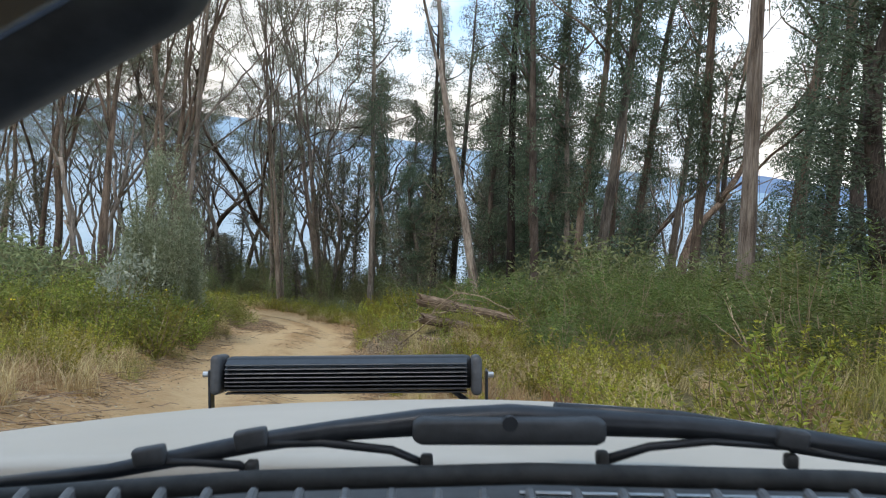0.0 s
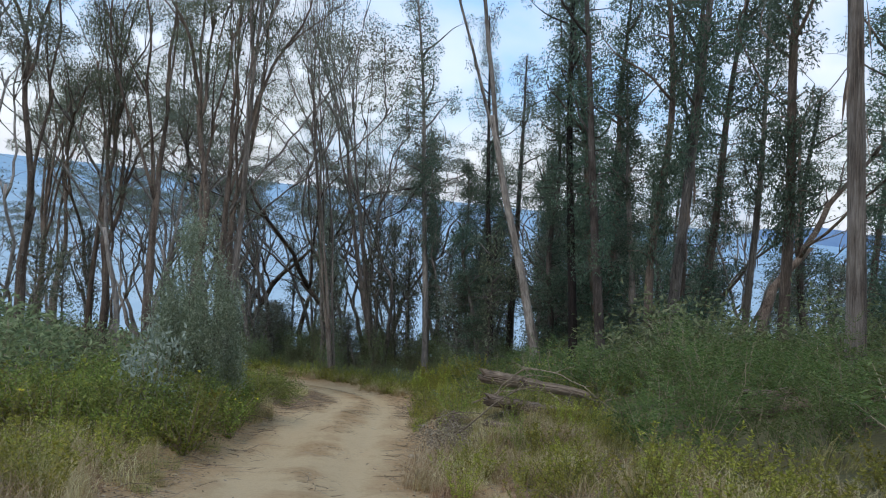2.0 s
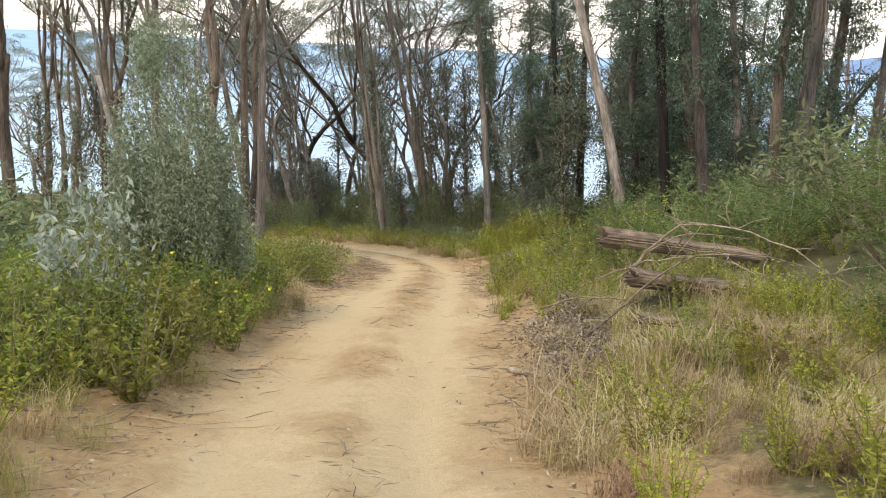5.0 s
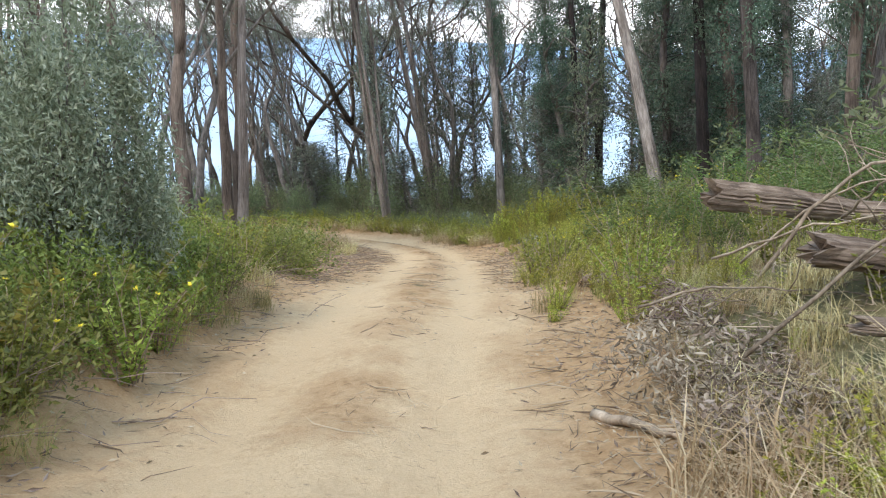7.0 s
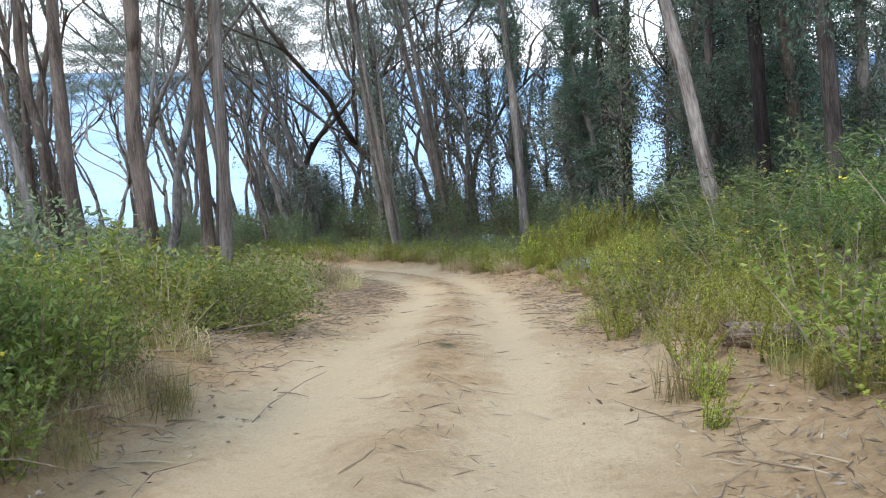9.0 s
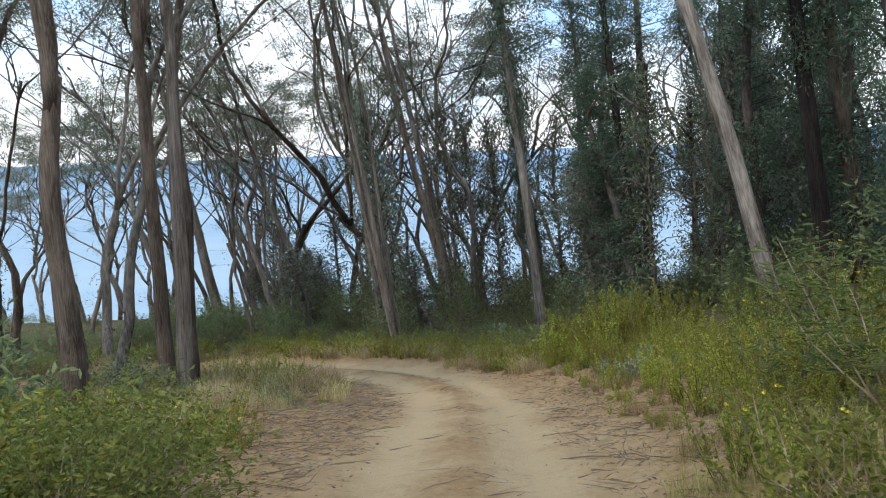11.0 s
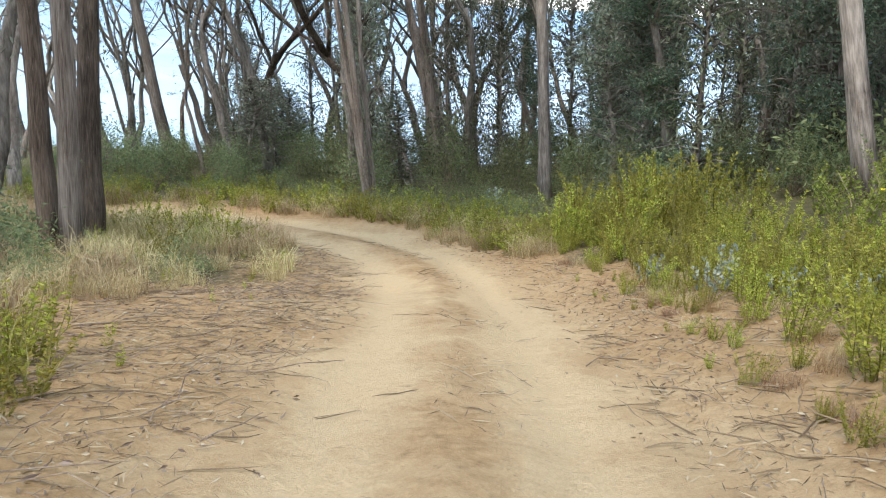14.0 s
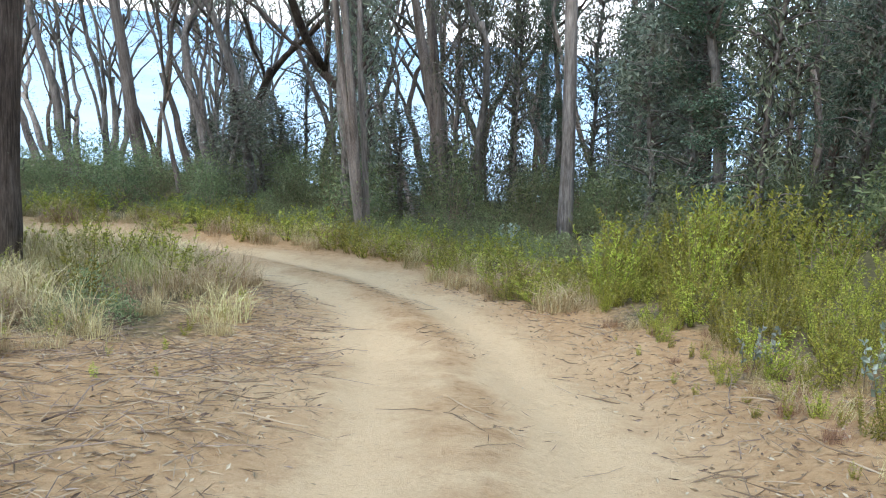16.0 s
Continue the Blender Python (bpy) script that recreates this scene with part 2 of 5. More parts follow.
# ---- mesh helpers ----
class Geo:
    """Gathers tubes, leaves and strips into one mesh."""

    def __init__(self):
        self.v, self.f, self.n = [], [], 0

    def add(self, verts, faces):
        self.v.append(np.asarray(verts, float))
        self.f.extend([tuple(int(i) + self.n for i in face) for face in faces])
        self.n += len(verts)

    def tube(self, pts, radii, sides=6, rough=0.0, seed=0):
        rng = np.random.default_rng(seed)
        pts = np.asarray(pts, float)
        verts = []
        for i, (p, r) in enumerate(zip(pts, radii)):
            d = pts[min(i + 1, len(pts) - 1)] - pts[max(i - 1, 0)]
            d = d / (np.linalg.norm(d) + 1e-9)
            u = np.cross(d, (0.31, 0.95, 0.05))
            u /= np.linalg.norm(u) + 1e-9
            w = np.cross(d, u)
            for k in range(sides):
                a = 2 * math.pi * k / sides
                verts.append(p + r * (1 + rough * rng.uniform(-1, 1)) * (math.cos(a) * u + math.sin(a) * w))
        faces = []
        for i in range(len(pts) - 1):
            for k in range(sides):
                k2 = (k + 1) % sides
                faces.append((i * sides + k, i * sides + k2, (i + 1) * sides + k2, (i + 1) * sides + k))
        faces.append(tuple(range(sides))[::-1])
        faces.append(tuple((len(pts) - 1) * sides + k for k in range(sides)))
        self.add(verts, faces)

    def leaves(self, at, way, length, width, fold=0.25, seed=0):
        """Pointed leaves, each two triangles folded along the rib."""
        rng = np.random.default_rng(seed)
        at, way = np.asarray(at, float), np.asarray(way, float)
        k = len(at)
        if not k:
            return
        way = way / (np.linalg.norm(way, axis=1, keepdims=True) + 1e-9)
        side = np.cross(way, rng.normal(size=(k, 3)))
        side /= np.linalg.norm(side, axis=1, keepdims=True) + 1e-9
        up = np.cross(side, way)
        L = (length * rng.uniform(0.7, 1.3, k))[:, None]
        W = (width * rng.uniform(0.7, 1.3, k))[:, None]
        mid = at + way * L * 0.45 + up * W * fold
        tip = at + way * L
        verts = np.stack([at, mid + side * W / 2, tip, mid - side * W / 2], 1).reshape(-1, 3)
        q = np.arange(k) * 4
        faces = np.concatenate([np.stack([q, q + 1, q + 2], 1), np.stack([q, q + 2, q + 3], 1)])
        self.add(verts, faces)

    def mesh(self, name, mat, smooth=False):
        me = bpy.data.meshes.new(name)
        me.from_pydata(np.concatenate(self.v).tolist() if self.v else [], [], self.f)
        me.materials.append(mat)
        if smooth:
            me.polygons.foreach_set("use_smooth", [True] * len(me.polygons))
        me.update()
        return me


def part_of(name, data, parent, label=""):
    ob = new(name, data)
    ob.parent = parent
    return tagged(ob, label)


def part(name, bm, mat, parent, label="", smooth=False):
    me = bpy.data.meshes.new(name)
    bm.to_mesh(me)
    bm.free()
    me.materials.append(mat)
    if smooth:
        me.polygons.foreach_set("use_smooth", [True] * len(me.polygons))
    ob = new(name, me)
    ob.parent = parent
    return tagged(ob, label)


# ---- the lie of the land ----
PROFILE_Y = (-4500, -300, -40, -10, 0, 3.8, 7, 12, 15.5, 18.8, 20.5, 24.7, 26.6, 29, 31, 36, 40, 46, 55, 80, 92, 150, 4500)
PROFILE_Z = (60, 24, 2.2, -0.1, -0.60, -0.88, -1.6, -2.88, -3.75, -4.42, -4.65, -5.25, -5.7, -6.35, -6.8, -7.87, -8.87, -9.82, -10.9, -14.2, -18.0, -50, -80)
LINE_X = (0.5, 0.4, -0.6, -2.0, -3.0, -3.45, -3.95, -4.7, -5.5, -6.3, -7.6, -9.3, -11.6, -14.2, -17.5, -22, -30)
LINE_Y = (-60, 1.0, 6.0, 12.0, 16.0, 20.0, 24.5, 31.0, 37.0, 41.0, 44.2, 46.4, 47.8, 48.3, 47.4, 43.5, 37)


def smooth_to(a, b, v):
    s = np.clip((v - a) / (b - a), 0, 1)
    return s * s * (3 - 2 * s)


def road_gap(x, y):
    """Distance from the road's middle line, and on which side of it (left is minus)."""
    x, y = np.asarray(x, float), np.asarray(y, float)
    best = np.full(x.shape, 1e9)
    side = np.ones(x.shape)
    for i in range(len(LINE_X) - 1):
        ax, ay, bx, by = LINE_X[i], LINE_Y[i], LINE_X[i + 1], LINE_Y[i + 1]
        dx, dy = bx - ax, by - ay
        s = np.clip(((x - ax) * dx + (y - ay) * dy) / (dx * dx + dy * dy), 0, 1)
        gx, gy = x - ax - s * dx, y - ay - s * dy
        g = np.hypot(gx, gy)
        near = g < best
        side = np.where(near, np.sign(gx * dy - gy * dx), side)
        best = np.where(near, g, best)
    return best * side


def height(x, y, gap=None):
    x, y = np.asarray(x, float), np.asarray(y, float)
    middle = np.interp(y, (-60, 0.8, 7, 12, 18, 25, 31, 36, 41, 80), (0.5, 0.33, -0.74, -1.7, -2.85, -4.0, -5.0, -5.6, -6.6, -10.0))
    d = x - middle
    z = np.interp(y, PROFILE_Y, PROFILE_Z) + 0.05 * np.clip(d, -6, 2)
    z = z + 0.26 * np.clip(d - 1.9, 0, 12) * (1 - smooth_to(42, 60, y) * 0.45) + 0.05 * np.clip(d - 14, 0, 300)
    z = z - 0.035 * np.clip(-d - 7, 0, 30) - 0.45 * np.clip(-d - 42, 0, 160)
    z = z + 0.06 * np.clip(d, -3, 3) * (1 - smooth_to(2, 7, y)) + 0.75 * np.exp(-((x - 0.3) / 1.2) ** 2 - ((y - 19.8) / 2.4) ** 2)
    gap = road_gap(x, y) if gap is None else gap
    on = 1 - smooth_to(1.5, 2.4, np.abs(gap))
    z = z - 0.10 * on
    for wheel, deep in ((-0.95, 0.07), (0.72, 0.07)):
        z = z - deep * np.exp(-((gap - wheel) / 0.26) ** 2)
    z = z + 0.06 * np.exp(-((gap + 0.1) / 0.3) ** 2)
    bank = np.exp(-((y - 20) / 4.5) ** 2) * smooth_to(1.7, 2.3, -gap) * 0.28
    return z + bank


def spread(lo, hi, fine_lo, fine_hi, step):
    inner = np.arange(fine_lo, fine_hi + step / 2, step)
    grow, a, b, s = 1.22, [fine_lo], [fine_hi], step
    while a[-1] > lo or b[-1] < hi:
        s *= grow
        if a[-1] > lo:
            a.append(max(lo, a[-1] - s))
        if b[-1] < hi:
            b.append(min(hi, b[-1] + s))
    return np.concatenate([a[:0:-1], inner, b[1:]])


gx = spread(-4500, 4500, -13, 1.5, 0.11)
gy = spread(-4500, 4500, 2.0, 50.0, 0.11)
GX, GY = np.meshgrid(gx, gy)
GAP = road_gap(GX, GY)
GZ = height(GX, GY, GAP)
close = np.exp(-((GX + 5) / 40) ** 2 - ((GY - 28) / 45) ** 2)
rough_ground = np.array([noise.noise((x * 0.9, y * 0.9, 0.0)) * 0.06 + noise.noise((x * 3.1, y * 3.1, 5.0)) * 0.022 + noise.noise((x * 0.25, y * 0.25, 9.0)) * 0.10
                         for x, y in zip(GX.ravel(), GY.ravel())]).reshape(GX.shape)
clods = np.array([noise.noise((x * 6.5, y * 6.5, 2.0)) for x, y in zip(GX.ravel(), GY.ravel())]).reshape(GX.shape) * 0.03
GZ = GZ + clods * 1.25 * close * (1 - np.clip(np.exp(-((GAP + 0.95) / 0.3) ** 2) + np.exp(-((GAP - 0.72) / 0.3) ** 2), 0, 1))
GZ = GZ + rough_ground * close * (0.35 + 0.65 * smooth_to(1.0, 3.0, np.abs(GAP)))
edge_noise = np.array([noise.noise((x * 0.55, y * 0.55, 3.0)) * 0.55 + noise.noise((x * 1.9, y * 1.9, 7.0)) * 0.3 for x, y in zip(GX.ravel(), GY.ravel())]).reshape(GX.shape)
WAY = 1.0 - np.clip((np.abs(GAP) + edge_noise - 0.95) / 3.2, 0, 1)
middle_strip = np.exp(-((GAP + 0.1) / 0.36) ** 4)
WAY = WAY - middle_strip * np.clip(0.16 + 0.7 * edge_noise, 0, 0.34)
pressed = np.exp(-((GAP + 0.95) / 0.3) ** 2) + np.exp(-((GAP - 0.72) / 0.3) ** 2)
WAY = WAY - 0.2 * (1 - np.clip(pressed, 0, 1)) * np.clip(0.4 + edge_noise, 0, 1)
churned = np.array([noise.noise((x * 2.6, y * 2.6, 21.0)) + 0.6 * noise.noise((x * 7.0, y * 7.0, 23.0)) for x, y in zip(GX.ravel(), GY.ravel())]).reshape(GX.shape)
WAY = WAY - np.exp(-((GAP - 0.04 - 0.12 * edge_noise) / 0.13) ** 2) * np.clip(0.2 + 0.6 * churned, 0, 0.46) * (0.25 + 0.75 * smooth_to(33, 38, GY))
WAY = WAY - np.exp(-((GAP - 0.18 - 0.25 * edge_noise) / 0.3) ** 4 - ((GY - 25.2) / 1.8) ** 4) * np.clip(0.3 + 0.8 * churned, 0, 0.52)
litter_left = np.exp(-((GX + 9.0) / 2.2) ** 2 - ((GY - 36.5) / 4.0) ** 2)
litter_right = np.exp(-((GX + 2.8) / 1.2) ** 2 - ((GY - 35.0) / 5.0) ** 2)
bare_left = np.exp(-((GX + 6.3) / 0.8) ** 2 - ((GY - 24.5) / 1.6) ** 2)
WAY = np.clip(np.maximum(WAY, 0.46 * np.maximum(litter_left, litter_right) ), 0, 1)
WAY = np.clip(np.maximum(WAY, 0.66 * bare_left), 0, 1)
heap = np.exp(-((GX - 0.5) / 1.5) ** 2 - ((GY - 19.6) / 2.8) ** 2)
WAY = WAY * (1 - np.clip(1.4 * heap, 0, 0.85))
nx, ny = len(gx), len(gy)
idx = np.arange(nx * ny).reshape(ny, nx)
quads = np.stack([idx[:-1, :-1], idx[:-1, 1:], idx[1:, 1:], idx[1:, :-1]], -1).reshape(-1, 4)
me = bpy.data.meshes.new("ground")
me.from_pydata(np.stack([GX, GY, GZ], -1).reshape(-1, 3).tolist(), [], quads.tolist())
at = me.attributes.new("wheelway", "FLOAT", "POINT")
at.data.foreach_set("value", WAY.ravel())
me.polygons.foreach_set("use_smooth", [True] * len(me.polygons))
me.materials.append(GROUND)
tagged(new("ground", me), "pale sandy track with wheel ruts through litter-strewn soil", "ground", kind="structure")

sea_mesh = bpy.data.meshes.new("water")
R = 4600.0
sea_mesh.from_pydata([(R * math.cos(a), R * math.sin(a), 0) for a in np.linspace(0, 2 * math.pi, 97)[:-1]], [], [tuple(range(96))])
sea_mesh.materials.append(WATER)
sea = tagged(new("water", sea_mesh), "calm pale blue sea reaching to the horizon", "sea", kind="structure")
sea.location = (0, 0, -34)


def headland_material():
    m, n, l, b = nodes_of("haze_tinted_headland")
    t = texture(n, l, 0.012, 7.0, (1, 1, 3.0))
    # haze of distance is put into the base colour as blue tones
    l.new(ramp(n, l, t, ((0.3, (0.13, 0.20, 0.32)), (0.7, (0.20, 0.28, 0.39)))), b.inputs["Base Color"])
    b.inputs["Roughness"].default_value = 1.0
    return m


def build_headland():
    """A low wooded ridge far along the coast, falling to the sea at its end."""
    far, v, f = 3300.0, [], []
    for i in range(90):
        a = radians(13.5 + 0.45 * i)
        up = 34 + 75 * min(1.0, (i / 60.0) ** 0.8) + 16 * noise.noise((i * 0.13, 0.0, 4.0)) + 6 * noise.noise((i * 0.5, 0.0, 8.0))
        for d, h in ((0.0, 0.0), (90.0, 0.62 * up), (260.0, up), (700.0, 0.0)):
            v.append(((far + d) * math.sin(a), (far + d) * math.cos(a), -36 + h * min(1.0, i / 4.0)))
    for i in range(89):
        for k in range(3):
            f.append((4 * i + k, 4 * i + k + 1, 4 * i + k + 5, 4 * i + k + 4))
    me = bpy.data.meshes.new("headland")
    me.from_pydata(v, [], f)
    me.polygons.foreach_set("use_smooth", [True] * len(me.polygons))
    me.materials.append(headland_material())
    tagged(new("headland", me), "wooded headland tinted with painted blue haze, far along the coast", "hill", kind="structure")


build_headland()


def ground_at(x, y):
    """Height of the ground sheet, with its small unevenness."""
    z = float(height(x, y))
    g = abs(float(road_gap(x, y)))
    r = noise.noise((x * 0.9, y * 0.9, 0.0)) * 0.06 + noise.noise((x * 3.1, y * 3.1, 5.0)) * 0.022 + noise.noise((x * 0.25, y * 0.25, 9.0)) * 0.10
    c = math.exp(-((x + 5) / 40) ** 2 - ((y - 28) / 45) ** 2)
    return z + r * c * (0.35 + 0.65 * float(smooth_to(1.0, 3.0, g)))


# ---- trees ----
def bent(rng, base, way, length, n, wander):
    """A limb's middle line: it sets off along way and wanders, rising towards its end."""
    p, d = np.array(base, float), np.array(way, float)
    d /= np.linalg.norm(d)
    out = [p.copy()]
    for i in range(n):
        d = d + rng.normal(0, wander, 3) + np.array((0, 0, 0.04))
        d /= np.linalg.norm(d)
        p = p + d * length / n
        out.append(p.copy())
    return np.array(out)


def trunk_line(rng, tall, n, sway):
    z = np.linspace(0, tall, n)
    a, b = rng.uniform(0, 6.28, 2), rng.uniform(0.6, 1.6, 2)
    x = sway * (np.sin(z / tall * 3.0 * b[0] + a[0]) - np.sin(a[0])) + 0.25 * sway * (np.sin(z / tall * 9 * b[1] + a[1]) - np.sin(a[1]))
    y = sway * (np.sin(z / tall * 3.0 * b[1] + a[1]) - np.sin(a[1])) + 0.25 * sway * (np.sin(z / tall * 9 * b[0] + a[0]) - np.sin(a[0]))
    return np.stack([x, y, z], 1)


def clump(rng, g, at, n, size, length, width, hang=0.8):
    at = np.asarray(at, float)
    d = rng.normal(0, 1, (n, 3))
    d /= np.linalg.norm(d, axis=1, keepdims=True)
    p = at + d * np.cbrt(rng.uniform(0.02, 1, (n, 1))) * 1.75 * np.asarray(size)
    way = rng.normal(0, 0.55, (n, 3)) + np.array((0, 0, -hang))
    g.leaves(p, way, length, width, seed=int(rng.integers(1e9)))


def build_tree(name, seed, tall, radius, bark, leaf, habit, label, leaf_count=6000, low=0.15, spread_to=1.1, bark_strips=False, leaf_size=1.0):
    """One eucalypt at the origin: trunk, limbs and crown."""
    rng = np.random.default_rng(seed)
    tree = tagged(new(name), label, "tree", "roadside eucalypts")
    line = trunk_line(rng, tall, 26, 0.02 * tall if habit != "pole" else 0.008 * tall)
    rad = radius * (1.0 - 0.82 * np.linspace(0, 1, 26) ** 1.1)
    rad[0] *= 1.3
    rad[1] *= 1.08
    g = Geo()
    g.tube(line, rad, 11, 0.07, seed)
    part_of("trunk", g.mesh("trunk", bark, True), tree)
    limbs, crown = Geo(), Geo()
    at_height = lambda f: np.array([np.interp(f * tall, line[:, 2], line[:, i]) for i in range(3)])
    count = 120 if habit == "column" else 90
    for i in range(count):
        f = low + (0.99 - low) * (i + rng.uniform(0, 1)) / count
        if habit == "column" and math.sin(f * 21 + seed) + 0.6 * math.sin(f * 47 + 2 * seed) < -1.05:
            continue
        p = at_height(f)
        up = (f - low) / (1 - low)
        wide = spread_to * (0.35 + 0.9 * math.sin(math.pi * min(1, up * 0.86 + 0.12))) * rng.uniform(0.3, 1.15) * (1.0 + 0.28 * math.sin(f * 31 + seed))
        a = rng.uniform(0, 6.28)
        tip = p + np.array((math.cos(a) * wide, math.sin(a) * wide, rng.uniform(-0.1, 0.55)))
        limbs.tube([p, (p + tip) / 2 + (0, 0, 0.15), tip], [0.035, 0.02, 0.008], 4)
        clump(rng, crown, p * 0.35 + tip * 0.65 - (0, 0, 0.15), leaf_count // count, (0.25, 0.25, 0.36), 0.235 * leaf_size, 0.068 * leaf_size)
    for i in range(5):
        p = at_height(rng.uniform(0.45, 0.85))
        a = rng.uniform(0, 6.28)
        arm = bent(rng, p, (math.cos(a), math.sin(a), 0.9), tall * rng.uniform(0.1, 0.2), 7, 0.15)
        limbs.tube(arm, np.linspace(0.07, 0.012, 8), 5)
        clump(rng, crown, arm[-1], 90, (0.26, 0.26, 0.3), 0.25 * leaf_size, 0.065 * leaf_size)
    tagged(part_of("branching", limbs.mesh("branching", bark, True), tree), kind="stuff")
    part_of("crown", crown.mesh("crown", leaf), tree)
    if bark_strips:
        strips = Geo()
        for i in range(16):
            p = at_height(rng.uniform(0.1, 0.5))
            a = rng.uniform(0, 6.28)
            o = np.array((math.cos(a), math.sin(a), 0.0)) * radius * 0.85
            n = rng.uniform(0.5, 1.6)
            way = np.array([[math.cos(a) * 0.12, math.sin(a) * 0.12, -1]])
            strips.leaves([p + o], way, n, 0.09, seed=int(rng.integers(1e9)))
        tagged(part_of("peeling_bark", strips.mesh("peeling_bark", STRIP_BARK), tree, "hanging strips of peeling bark"), kind="stuff")
    return tree


def build_forked(name, seed, tall, radius, bark, leaf, label, leaf_count, first=0.30, open_by=0.30, wander=0.05, tuft=(0.48, 0.48, 0.2), bare=0.0, stems=1, high=0.0, bark_strips=False, leaf_length=0.16, fuzz=0):
    """A gum that forks again and again: winding trunk, rising limbs, leaf tufts at the ends."""
    rng = np.random.default_rng(seed)
    tree = tagged(new(name), label, "tree", "roadside eucalypts")
    trunk, limbs, crown = Geo(), Geo(), Geo()
    tips, sides, along = [], [], []

    def grow(p, way, length, r, level):
        line = bent(rng, p, way, length, 9, wander * (1 + 0.5 * level))
        (trunk if level == 0 else limbs).tube(line, np.linspace(r * (1.25 if level == 0 else 1.0), r * 0.66, 10), (10, 7, 5, 4)[level], 0.06, seed + level)
        if level < 2:
            along.append(line)
        onward = line[-1] - line[-2]
        onward /= np.linalg.norm(onward)
        if level == 3:
            tips.append(line[-1])
            sides.append(line[5])
            return
        if level:
            for k in range(2):
                at_k = line[int(rng.integers(3, 9))]
                out = onward * 0.7 + rng.normal(0, 0.6, 3)
                twig = bent(rng, at_k, out, tall * rng.uniform(0.04, 0.11), 5, 0.2)
                limbs.tube(twig, np.linspace(max(0.012, r * 0.22), 0.006, 6), 3)
                if at_k[2] > high * tall and rng.uniform() > bare:
                    tips.append(twig[-1])
        for k in range(3 if rng.uniform() < 0.3 else 2):
            across = np.cross(onward, rng.normal(0, 1, 3))
            across /= np.linalg.norm(across) + 1e-9
            lean_out = open_by * (rng.uniform(0.15, 0.5) if k == 0 else rng.uniform(0.6, 1.3))
            grow(line[-2], onward + across * lean_out, tall * (0.30, 0.24, 0.17)[level] * rng.uniform(0.8, 1.2), r * (0.66 if k == 0 else rng.uniform(0.36, 0.55)), level + 1)

    for k in range(stems):
        a = rng.uniform(0, 6.28)
        slant = 0.0 if stems == 1 else rng.uniform(0.06, 0.2)
        grow(np.array((math.cos(a), math.sin(a), 0.0)) * (0.0 if k == 0 else radius * 1.1), (math.cos(a) * slant, math.sin(a) * slant, 1.0), tall * first * rng.uniform(0.85, 1.15), radius * (1.0 if k == 0 else rng.uniform(0.5, 0.85)), 0)
    part_of("trunk", trunk.mesh("trunk", bark, True), tree)
    tagged(part_of("branching", limbs.mesh("branching", bark, True), tree), kind="stuff")
    spots = [e for e in tips if rng.uniform() > bare * (1 - 0.75 * float(smooth_to(0.55, 0.78, e[2] / tall)))] + [e for e in sides if rng.uniform() > 0.5 + 0.5 * bare]
    for e in spots:
        swell = rng.uniform(0.6, 1.3) * (0.52 + 0.95 * float(smooth_to(0.55, 0.8, e[2] / tall)))
        clump(rng, crown, e, max(6, int(leaf_count / len(spots) * swell ** 2)), np.array(tuft) * swell, leaf_length, leaf_length * 0.28, 0.7)
    for i in range(fuzz):
        line = along[int(rng.integers(len(along)))]
        at_k = line[int(rng.integers(2, 10))] + np.append(rng.normal(0, 0.16, 2), 0.0)
        clump(rng, crown, at_k, 26, (0.2, 0.2, 0.5), leaf_length, leaf_length * 0.28, 0.9)
    part_of("crown", crown.mesh("crown", leaf), tree)
    if bark_strips:
        strips = Geo()
        for i in range(18):
            a, h = rng.uniform(0, 6.28), rng.uniform(0.08, 0.32) * tall
            o = np.array((math.cos(a) * radius * 0.85, math.sin(a) * radius * 0.85, h))
            strips.leaves([o], np.array([[math.cos(a) * 0.12, math.sin(a) * 0.12, -1]]), rng.uniform(0.5, 1.6), 0.08, seed=int(rng.integers(1e9)))
        tagged(part_of("peeling_bark", strips.mesh("peeling_bark", STRIP_BARK), tree, "hanging strips of peeling bark"), kind="stuff")
    return tree


PLANTED = {}


def plant(proto, x, y, lean_x=0.0, size=1.0, girth=None, turn=None, lean_y=0.0, sink=0.25):
    """Sets a grown plant at a spot of the ground, leaning as its stem does; the first use moves the plant itself, later uses copy it."""
    girth = size if girth is None else girth
    turn = (x * 53.7 + y * 31.1) % 360 if turn is None else turn
    up = Vector((lean_x, lean_y, 1)).normalized()
    q = Vector((0, 0, 1)).rotation_difference(up).to_matrix().to_4x4()
    m = Matrix.Translation((x, y, ground_at(x, y) - sink)) @ q @ pose(0, 0, 0, 0, 0, turn) @ Matrix.Diagonal((girth, girth, size, 1))
    if proto.name in PLANTED:
        return copy_thing(proto, m)
    PLANTED[proto.name] = True
    proto.matrix_basis = m
    return proto


COLUMN = [build_tree("gum_tree", 11 + i, 24, 0.19, b, LEAF_GUM, "column", "tall gum clothed in dark leaves down its brown trunk", 15500, low, w, leaf_size=0.72)
          for i, (b, low, w) in enumerate(((BARK_BROWN, 0.03, 1.35), (BARK_GREY, 0.10, 1.15), (BARK_UMBER, 0.03, 1.45), (BARK_BROWN, 0.2, 1.25)))]
POLE = build_tree("straight_gum_tree", 31, 25, 0.19, BARK_GREY, LEAF_GUM, "pole", "straight grey gum with a bare trunk and leafy upper column", 8000, 0.33, 1.5, leaf_size=0.7)
